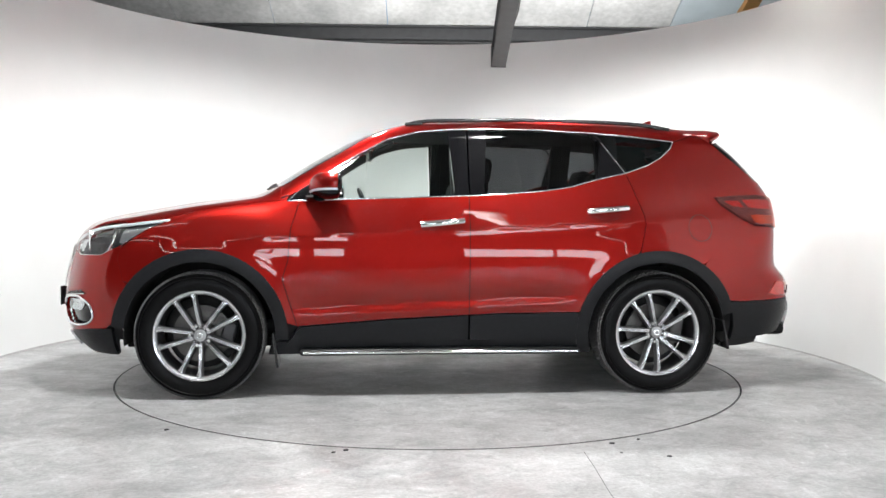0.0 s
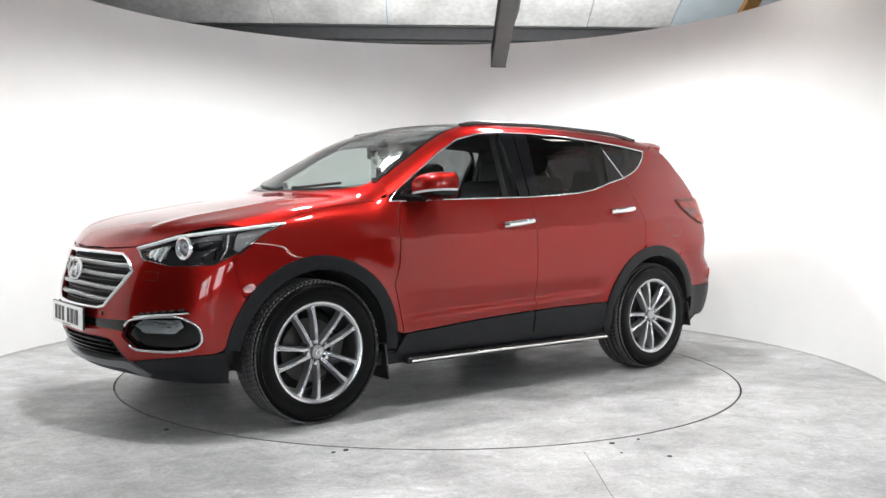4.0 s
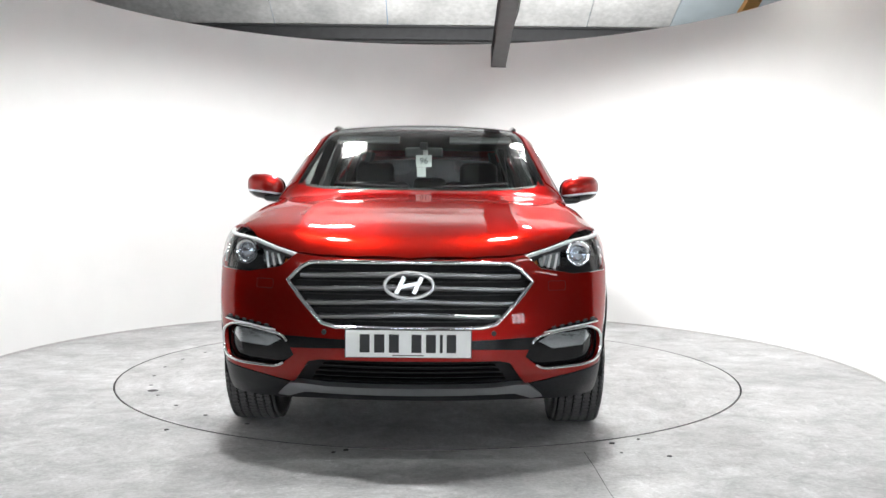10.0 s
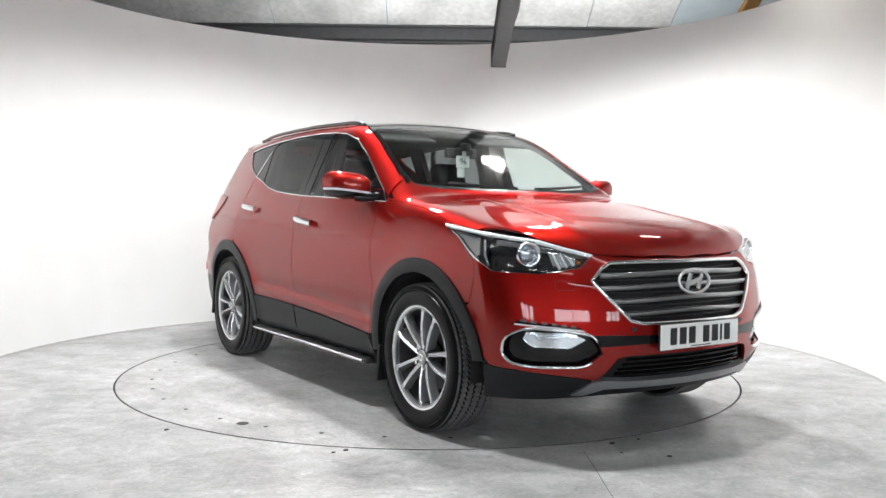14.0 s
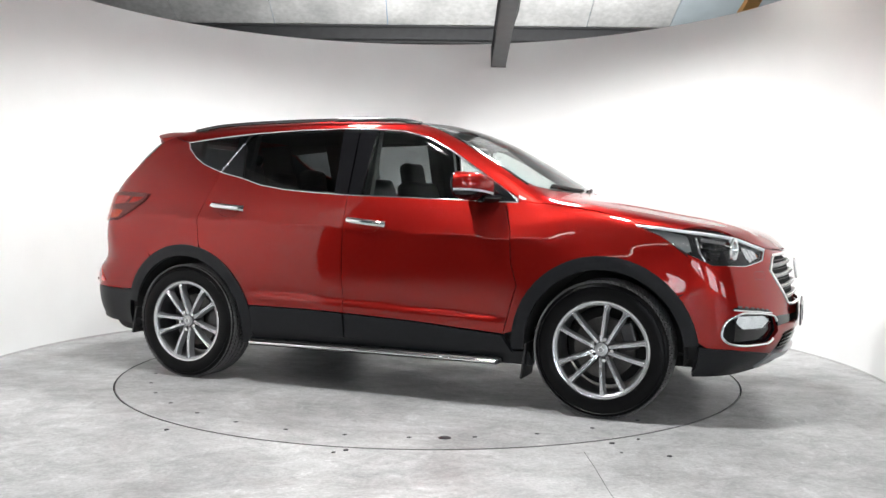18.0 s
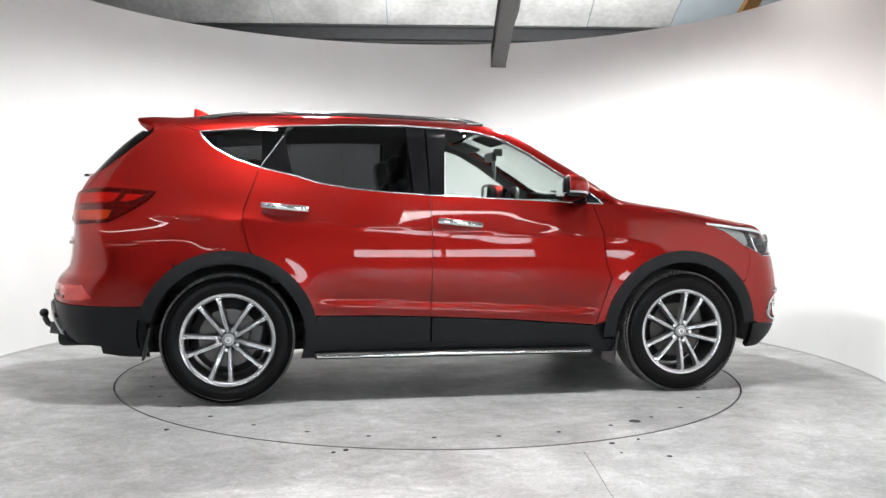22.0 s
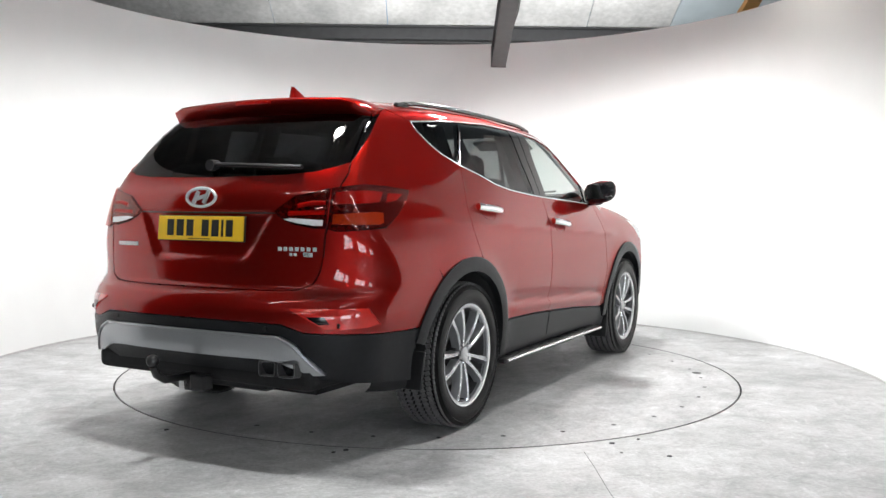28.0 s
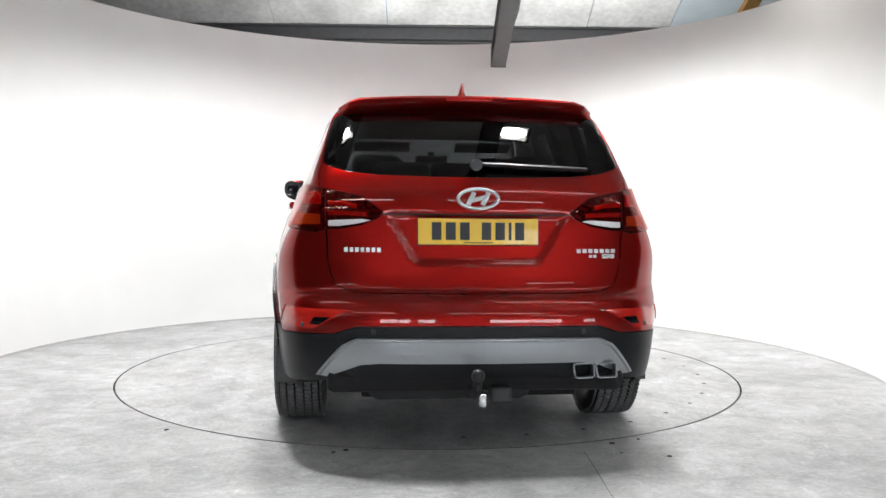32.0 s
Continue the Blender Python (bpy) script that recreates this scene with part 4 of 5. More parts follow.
    part("back_plate", lathe_bm([(0.0, -0.05), (0.21, -0.05), (0.21, -0.058), (0.0, -0.058)], 32), DARK, root)
    part("valve", cyl_bm(0.004, 0.03, (0.0, 0.094, -0.222), "Y", 8), BLACK, root)
    return root


first = build_wheel("wheel")
first.matrix_basis = pose(1.35, 0.808, 0.3665, 0, -14, 0)
for x, s, turn in ((-1.35, 1, -10), (1.35, -1, 16), (-1.35, -1, -10)):
    copy_thing(first, pose(x, 0.808 * s, 0.3665, 0, 0, 0 if s > 0 else 180) @ pose(0, 0, 0, 0, turn, 0))


# ---------- underbody, liners, cabin ----------
def build_inside():
    # liners behind the panels, cut at the wheels
    def liner(name, mode, us, zs, off, flip):
        g = np.stack(np.meshgrid(us, zs, indexing="ij"), -1)
        p = onto(g.reshape(-1, 2), mode)
        p = p + normals(p) * off
        ok = np.ones(len(p), bool)
        for wx, wz in WHEELS:
            ok &= ~((np.hypot(p[:, 0] - wx, p[:, 2] - wz) < 0.43) & (p[:, 1] > 0.5))
        if mode == "side":
            ok &= p[:, 1] > 0.45
        if flip:
            p[:, 1] *= -1
        bm = bmesh.new()
        vs = [bm.verts.new(q) for q in p]
        nu, nz = len(us), len(zs)
        for i in range(nu - 1):
            for j in range(nz - 1):
                ids = (i * nz + j, (i + 1) * nz + j, (i + 1) * nz + j + 1, i * nz + j + 1)
                if all(ok[k] for k in ids):
                    bm.faces.new([vs[k] for k in ids])
        for v in [v for v in bm.verts if not v.link_faces]:
            bm.verts.remove(v)
        bmesh.ops.recalc_face_normals(bm, faces=bm.faces)
        smooth(part(name, bm, DARK, car))
    for f in (False, True):
        liner("inner_side", "side", np.linspace(-2.05, 1.85, 100), np.linspace(0.26, 1.15, 30), -0.03, f)
        liner("inner_front", "front", np.linspace(0, 1.0, 24), np.linspace(0.3, 0.9, 20), -0.035, f)
        liner("inner_rear", "rear", np.linspace(0, 0.9, 24), np.linspace(0.36, 1.17, 24), -0.035, f)
        s = -1 if f else 1
        for wx, wz in WHEELS:
            bm = lathe_bm([(0.425, 0.905), (0.425, 0.48), (0.02, 0.48)], 40, a0=radians(-8), a1=radians(188))
            bmesh.ops.transform(bm, matrix=Matrix.Translation((wx, 0, wz)), verts=bm.verts)
            if f:
                bmesh.ops.scale(bm, vec=(1, -1, 1), verts=bm.verts)
            smooth(part("wheel_arch_liner", bm, DARK, car))
    bm = box_bm((3.9, 1.0, 0.06), (-0.1, 0, 0.27), 0.01)
    box_bm((1.75, 1.66, 0.06), (0, 0, 0.28), 0.01, bm=bm)
    box_bm((0.7, 1.30, 0.10), (-1.95, 0, 0.36), 0.03, bm=bm)
    part("underbody", bm, DARK, car)
    for x in (1.35, -1.35):
        part("axle", cyl_bm(0.035, 1.4, (x, 0, 0.33), "Y", 12), DARK, car)
    part("silencer", box_bm((0.35, 0.75, 0.13), (-1.95, 0.1, 0.30), 0.05), DARKSTEEL, car)
    # cabin
    part("cabin_floor", box_bm((3.3, 1.5, 0.04), (-0.5, 0, 0.42)), DARK, car)
    dash = box_bm((0.40, 1.46, 0.22), (0.66, 0, 1.03), 0.05)
    box_bm((0.30, 0.42, 0.10), (0.55, -0.36, 1.12), 0.04, bm=dash)
    smooth(part("dashboard", dash, BLACK, car), 50)
    part("headlining", box_bm((1.65, 1.08, 0.012), (-0.62, 0, 1.60), 0.004), TRIM_GREY, car)
    wheel = part("steering_wheel", tube_bm([(0.185 * math.cos(a), 0.185 * math.sin(a), 0) for a in (math.tau * i / 32 for i in range(32))], 0.015, 8, True), BLACK, car)
    wheel.matrix_basis = Matrix.Translation((0.36, -0.37, 1.07)) @ Matrix.Rotation(radians(-66), 4, "Y")
    part("spoke_bar", box_bm((0.06, 0.35, 0.025), (0, 0, 0), 0.01), BLACK, wheel)
    part("airbag_cover", box_bm((0.14, 0.14, 0.04), (0, 0, 0.01), 0.02), BLACK, wheel)

    def seat(x, y, w, h):
        s = new("seat")
        s.parent = car
        s.matrix_basis = pose(x, y, 0.44)
        smooth(part("cushion", box_bm((0.52, w, 0.16), (0.05, 0, 0.22), 0.05), SEAT, s), 60)
        smooth(part("backrest", box_bm((0.14, w, h), (-0.26, 0, 0.28 + h / 2), 0.05, Matrix.Rotation(radians(-14), 4, "Y")), SEAT, s), 60)
        return s

    def headrest(s, dy, z):
        hr = smooth(part("headrest", box_bm((0.11, 0.27, 0.19), (-0.36, dy, z), 0.045, Matrix.Rotation(radians(-10), 4, "Y")), SEAT, s), 60)
        for k in (-0.06, 0.06):
            part("headrest_post", cyl_bm(0.007, 0.16, (-0.35, dy + k, z - 0.14), "Z", 8), CHROME, hr)
    for y in (0.37, -0.37):
        s = seat(0.02, y, 0.50, 0.58)
        headrest(s, 0, 0.90)
    s = seat(-0.85, 0, 1.30, 0.52)
    for dy in (-0.42, 0, 0.42):
        headrest(s, dy, 0.86 if dy else 0.82)
    s = seat(-1.60, 0, 1.10, 0.48)
    for dy in (-0.32, 0.32):
        headrest(s, dy, 0.78)
    # inner pillar trims, door cards, belts
    for s2 in (1, -1):
        for x, w, y0, y1, zb in ((-0.21, 0.20, 0.77, 0.60, 1.10), (-1.10, 0.14, 0.74, 0.58, 1.15), (-1.62, 0.25, 0.68, 0.54, 1.15)):
            bm = bmesh.new()
            vs = [bm.verts.new((x + a * w / 2 + b * 0.0, s2 * (y1 if b else y0) - s2 * d, 1.585 if b else zb)) for d in (0.0, 0.05) for b in (0, 1) for a in (-1, 1)]
            for f in ((0, 1, 3, 2), (4, 5, 7, 6), (0, 1, 5, 4), (2, 3, 7, 6), (0, 2, 6, 4), (1, 3, 7, 5)):
                bm.faces.new([vs[k] for k in f])
            bmesh.ops.recalc_face_normals(bm, faces=bm.faces)
            part("pillar_trim", bm, SEAT, car)
        part("door_card", box_bm((0.95, 0.05, 0.50), (0.30, s2 * 0.78, 0.88), 0.02), SEAT, car)
        part("door_card", box_bm((0.85, 0.05, 0.50), (-0.70, s2 * 0.78, 0.92), 0.02), SEAT, car)
        part("seat_belt", box_bm((0.05, 0.004, 0.75), (-0.20, s2 * 0.60, 1.10), 0.0, Matrix.Rotation(radians(8 * s2), 4, "X")), BLACK, car)
    part("centre_console", box_bm((0.75, 0.22, 0.28), (0.25, 0, 0.62), 0.04), BLACK, car)
    part("luggage_cover", box_bm((0.75, 1.15, 0.02), (-1.78, 0, 1.02), 0.004), SEAT, car)
    part("sun_visor", box_bm((0.14, 0.40, 0.02), (0.26, 0.36, 1.545), 0.008, Matrix.Rotation(radians(20), 4, "Y")), VISOR, car)
    part("sun_visor", box_bm((0.14, 0.40, 0.02), (0.26, -0.36, 1.545), 0.008, Matrix.Rotation(radians(20), 4, "Y")), VISOR, car)
    m = part("rear_view_mirror", box_bm((0.03, 0.24, 0.065), (0.36, 0, 1.46), 0.012), BLACK, car)
    part("mirror_stalk", box_bm((0.06, 0.05, 0.05), (0.41, 0, 1.495), 0.008), BLACK, m)
    # paper tag hung from the mirror
    t = part("paper_tag", box_bm((0.003, 0.10, 0.075), (0.385, 0.0, 1.405), 0.0), PAPER, car, "white card tag behind the windscreen")
    part("tag_stub", box_bm((0.003, 0.055, 0.06), (0.387, -0.015, 1.335)), PAPER, t)
    fc = bpy.data.curves.new("tag_number", "FONT")
    fc.body, fc.size, fc.align_x, fc.align_y, fc.extrude = "96", 0.055, "CENTER", "CENTER", 0.0004
    fc.materials.append(INK)
    num = new("tag_number", fc)
    num.parent = t
    num.matrix_basis = Matrix.Translation((0.3875, 0.0, 1.405)) @ Matrix.Rotation(radians(90), 4, "Z") @ Matrix.Rotation(radians(90), 4, "X")
    tagged(num)
    part("tag_hook", box_bm((0.003, 0.03, 0.04), (0.385, 0.01, 1.455)), PAPER, t)


build_inside()


# ---------- front of the car ----------
def sym(pts):
    """A half outline (angle, z) with its mirror image joined on."""
    return pts + [(-a, z) for a, z in pts[::-1] if abs(a) > 1e-6]


def fy(*pts):
    return [by_y("front", *p) if len(p) == 2 else by_x("front", p[0], p[1]) for p in pts]


def ry(*pts):
    return [by_y("rear", *p) if len(p) == 2 else by_x("rear", p[0], p[1]) for p in pts]


def plate(x, z, tilt, material, back, label):
    """Number plate with its characters as plain bars."""
    s = 1 if x > 0 else -1
    root = part("number_plate", box_bm((0.006, 0.522, 0.112), (0, 0, 0), 0.002), material, car, label)
    root.matrix_basis = pose(x, 0, z, 0, tilt * s, 0)
    at = -0.205
    for w in (0.048, 0.05, 0.048, 0.0, 0.048, 0.048, 0.014, 0.046):
        if w:
            part("character_bar", box_bm((0.002, w * 0.86, 0.076), (s * 0.004, s * (at + w / 2), 0.002)), INK, root)
        at += (w or 0.022) + 0.012
    part("maker_bar", box_bm((0.002, 0.13, 0.004), (s * 0.004, 0, -0.048)), INK, root)
    part("plate_holder", box_bm((0.008, 0.53, 0.118), (-s * 0.0072, 0, 0), 0.002), BLACK, root)
    return root


def emblem(x, z, tilt, w, h):
    s = 1 if x > 0 else -1
    n = 40
    ring = tube_bm([(0, w / 2 * math.cos(math.tau * i / n), h / 2 * math.sin(math.tau * i / n)) for i in range(n)], 0.0075, 8, True, up=(1, 0, 0))
    root = part("emblem", ring, EMBLEM, car, "oval chrome emblem")
    smooth(root, 60)
    for k in (-1, 1):
        bm = box_bm((0.010, 0.021, h * 0.74), (0, k * w * 0.18, 0), 0.003, Matrix.Rotation(radians(-s * 26), 4, "X"))
        part("emblem_bar", bm, EMBLEM, root)
    part("emblem_bar", box_bm((0.008, w * 0.36, 0.019), (0, 0, 0), 0.003, Matrix.Rotation(radians(s * 14), 4, "X")), EMBLEM, root)
    root.matrix_basis = pose(x, 0, z, 0, tilt * s, 0)
    return root


def build_front():
    grille = fy((0, 0.872), (0.25, 0.872), (0.43, 0.868), (0.475, 0.845), (0.53, 0.79), (0.47, 0.715), (0.37, 0.612), (0.31, 0.598), (0, 0.594))
    hole = sym(grille[1:-1])
    fog = fy((0.54, 0.553), (0.66, 0.575), (0.80, 0.588), (0.86, 0.545), (0.862, 0.47), (0.84, 0.43), (0.77, 0.415), (0.57, 0.412), (0.50, 0.47))
    red = fy((0, 0.884), (0.25, 0.887), (0.40, 0.894)) + [LAMP_TOP[0]] + LAMP_LOW[::-1][:4] + [by_x("front", 1.80, 0.80), by_x("front", 1.77, 0.68)]
    red += [by_x("front", *p) for p in arc(1.35, 0.365, RO, 37, 8, 8)]
    red += [by_x("front", 1.88, 0.405), by_x("front", 2.0, 0.398)] + fy((0.66, 0.372), (0.50, 0.345), (0.47, 0.385), (0.43, 0.445), (0.38, 0.455), (0, 0.458))
    panel("front_bumper", sym(red), "front", PAINT, car, res=0.028, gap=0.0015, holes=[hole, fog, [(-a, z) for a, z in fog]], depth=0.02, label="red front bumper skin")
    # grille
    g = panel("grille", hole, "front", BLACK, car, off=-0.055, depth=0.0, gap=-0.004, res=0.04, label="black grille with silver slats in a chrome frame")
    strip("grille_frame", hole, "front", 0.018, 0.008, CHROME, g, closed=True, res=0.02)

    def half_at(z):
        best = 0
        for (a0, z0), (a1, z1) in zip(grille[1:-1], grille[2:-1]):
            if min(z0, z1) <= z <= max(z0, z1) and abs(z1 - z0) > 1e-6:
                best = max(best, a0 + (a1 - a0) * (z - z0) / (z1 - z0))
        return best
    for z in (0.826, 0.770, 0.710, 0.652):
        h = half_at(z) - 0.012
        n = 22
        pts = [(-h + 2 * h * i / n, z + 0.006 * math.cos(math.pi * (2 * i / n - 1)) - 0.004) for i in range(n + 1)]
        sl = strip("grille_slat", pts, "front", 0.024, 0.011, SLAT, g, off=-0.020, res=0.03)
        strip("slat_edge", [(a, b + 0.007) for a, b in pts], "front", 0.006, 0.004, CHROME, sl, off=-0.011, res=0.03)
    for z in (0.85, 0.798, 0.74, 0.681, 0.625):
        h = half_at(z) - 0.012
        strip("grille_rib", [(-h, z), (0, z), (h, z)], "front", 0.010, 0.012, BLACK, g, off=-0.045, res=0.03)
    for i in range(-5, 6):
        a = i * 0.062
        zt, zb = 0.862, 0.606
        if abs(a) > 0.2:
            zb = 0.606 + (abs(a) - 0.2) * 0.9
            zt = 0.862 - max(0, abs(a) - 0.27) * 1.2
        if zt - zb > 0.03:
            strip("grille_rib", [(a, zb), (a, zt)], "front", 0.007, 0.008, BLACK, g, off=-0.048, res=0.03)
    emblem(2.276, 0.778, -7, 0.205, 0.108)
    plate(2.318, 0.537, 0, PLATE_W, True, "white front number plate")
    # black band beside the plate
    for s in (1, -1):
        panel("bumper_band", [(a * s, z) for a, z in fy((0.20, 0.545), (0.54, 0.553), (0.515, 0.50), (0.20, 0.512))], "front", GLOSSBLACK, car, off=0.004, depth=0.01, res=0.03, gap=0)
    # lower intake
    intake = sym(fy((0, 0.455), (0.38, 0.452), (0.43, 0.442), (0.475, 0.375), (0.49, 0.348), (0.30, 0.340), (0, 0.338))[1:-1])
    lg = panel("lower_grille", intake, "front", BLACK, car, off=-0.05, depth=0.0, gap=-0.004, res=0.04, label="black lower air intake")
    for z, h in ((0.432, 0.27), (0.408, 0.285), (0.384, 0.30), (0.362, 0.31)):
        strip("intake_bar", [(-h, z), (0, z), (h, z)], "front", 0.010, 0.012, GLOSSBLACK, lg, off=-0.02, res=0.03)
    # lower lip and skid plate
    low = [by_x("front", 1.845, 0.408), by_x("front", 1.88, 0.403), by_x("front", 2.0, 0.396)] + fy((0.66, 0.370), (0.50, 0.342), (0.30, 0.338), (0, 0.336), (0, 0.275), (0.40, 0.27), (0.66, 0.255)) + [by_x("front", 1.95, 0.255), by_x("front", 1.81, 0.255), by_x("front", 1.83, 0.30)]
    for s in (False, True):
        panel("bumper_lip", low, "front", CLAD, car, off=0.002, depth=0.03, res=0.03, gap=0.0, flip=s, label="dark grey lower bumper")
    skid = sym(fy((0, 0.342), (0.35, 0.345), (0.47, 0.352), (0.515, 0.348), (0.58, 0.285), (0.53, 0.282), (0.45, 0.312), (0, 0.305))[1:-1])
    panel("skid_plate", skid, "front", SKID, car, off=0.014, depth=0.03, res=0.03, gap=0.0, label="silver front skid plate")
    # head lamps
    outline = LAMP_TOP + LAMP_LOW
    for f in (False, True):
        sg = -1 if f else 1
        h = panel("headlamp", outline, "front", LAMP_BACK, car, off=-0.045, depth=0.0, res=0.035, gap=-0.003, flip=f, label="clear headlamp with projector and chrome bezel")
        panel("lens", outline, "front", G_LENS, h, off=0.002, depth=0.0, res=0.03, gap=0.001, flip=f)
        inner = [(a, z - 0.005) for a, z in LAMP_TOP]
        strip("light_guide", inner, "front", 0.019, 0.006, LAMP_CLEAR, h, f, off=-0.006)
        panel("corner_reflector", [by_x("front", *p) for p in ((1.55, 1.020), (1.66, 1.010), (1.77, 0.985), (1.80, 0.90), (1.775, 0.892), (1.66, 0.972))], "front", SLAT, h, off=-0.022, depth=0.008, res=0.02, gap=0, flip=f)
        panel("bezel_shade", [by_x("front", 1.80, 0.965), by_y("front", 0.70, 0.935), by_y("front", 0.56, 0.895), by_y("front", 0.58, 0.862), by_y("front", 0.71, 0.838), by_x("front", 1.86, 0.86)], "front", GLOSSBLACK, h, off=-0.036, depth=0.006, res=0.025, gap=0, flip=f)
        for k in range(3):
            strip("reflector_step", [by_y("front", 0.585 + 0.03 * k, 0.862 - 0.008 * k), by_y("front", 0.60 + 0.03 * k, 0.905 + 0.004 * k)], "front", 0.012, 0.006, LAMP_CLEAR, h, f, off=-0.026)
        strip("bezel", [LAMP_TOP[-1]] + LAMP_LOW + [LAMP_TOP[0]], "front", 0.006, 0.004, CHROME, h, f, off=-0.006)
        strip("bezel", [by_x("front", 1.82, 0.972), by_x("front", 1.84, 0.90), by_x("front", 1.87, 0.85)], "front", 0.012, 0.006, CHROME, h, f, off=-0.018)
        for y, z, r, mm in ((0.745, 0.905, 0.050, "projector"),):
            c = onto([by_y("front", y, z)], "front")[0]
            turn = Matrix.Translation((c[0] - 0.030, c[1] * sg, c[2])) @ Matrix.Rotation(radians(-90 + 14 * sg), 4, "Z")
            bm = lathe_bm([(r - 0.015, 0.004), (r - 0.010, 0.018), (r - 0.002, 0.023), (r + 0.006, 0.022), (r + 0.010, 0.014), (r + 0.002, 0.0), (r - 0.012, -0.02)], 32)
            bm.transform(turn)
            ringo = smooth(part(mm, bm, CHROME, h), 40)
            bm = lathe_bm([(0.0, 0.020), (r * 0.35, 0.018), (r * 0.60, 0.011), (r * 0.68, -0.004)] if mm == "projector" else [(0.0, -0.018), (r * 0.5, -0.012), (r, 0.008)], 28)
            bm.transform(turn)
            smooth(part("bulb_lens", bm, LAMP_CLEAR if mm != "projector" else mat("projector_glass", (0.66, 0.70, 0.76), 0.08, 0.75, coat=1.0, grain=0.1, scale=40), ringo), 50)
        panel("beam_reflector", fy((0.575, 0.868), (0.57, 0.895), (0.63, 0.918), (0.675, 0.925), (0.672, 0.862), (0.64, 0.852)), "front", FACET, h, off=-0.026, depth=0.008, res=0.02, gap=0, flip=f)
        # side marker reflector
        panel("amber_marker", fy((0.555, 0.868), (0.545, 0.882), (0.565, 0.892), (0.572, 0.870)), "front", LAMP_AMBER, h, off=-0.030, depth=0.008, res=0.02, flip=f)
        # fog lamp
        fg = panel("fog_lamp_bezel", fog, "front", GLOSSBLACK, car, off=-0.03, depth=0.0, res=0.03, gap=-0.004, flip=f, label="gloss black fog lamp recess with chrome surround")
        strip("fog_chrome", rounded(fog, 0.03)[:-5], "front", 0.013, 0.006, CHROME, fg, f, off=0.002, res=0.02)
        fl = panel("fog_lamp", fy((0.565, 0.530), (0.62, 0.562), (0.80, 0.570), (0.815, 0.535), (0.78, 0.498), (0.63, 0.492)), "front", FACET, fg, off=-0.022, depth=0.012, res=0.02, flip=f, label="clear fog lamp")
        panel("lens", fy((0.565, 0.530), (0.62, 0.562), (0.80, 0.570), (0.815, 0.535), (0.78, 0.498), (0.63, 0.492)), "front", G_LENS, fl, off=-0.010, depth=0.008, res=0.02, flip=f)
        strip("light_guide", fy((0.58, 0.572), (0.70, 0.5885), (0.835, 0.603)), "front", 0.007, 0.004, LAMP_CLEAR, fg, f, off=0.004)
        dr = panel("running_light", fy((0.57, 0.568), (0.60, 0.588), (0.70, 0.605), (0.83, 0.618), (0.845, 0.602), (0.72, 0.585)), "front", GLOSSBLACK, car, off=0.003, depth=0.008, res=0.02, flip=f, label="dark LED running light strip")
        for i in range(6):
            y = 0.615 + i * 0.037
            z = 0.583 + i * 0.0055
            panel("led", [(a, b) for a, b in fy((y, z), (y, z + 0.012), (y + 0.018, z + 0.014), (y + 0.018, z + 0.003))], "front", POCKET, dr, off=0.005, depth=0.004, res=0.02, gap=0, flip=f)
        # washer cover and parking sensor
        c = onto([by_y("front", 0.36, 0.575)], "front")[0]
        part("parking_sensor", cyl_bm(0.011, 0.006, (c[0] + 0.003, c[1] * sg, c[2]), "X", 16), BLACK, car)
        strip("washer_seam", rounded(fy((0.60, 0.75), (0.60, 0.79), (0.68, 0.79), (0.68, 0.75)), 0.008, 2), "front", 0.0016, 0.0004, BLACK, car, f, closed=True)


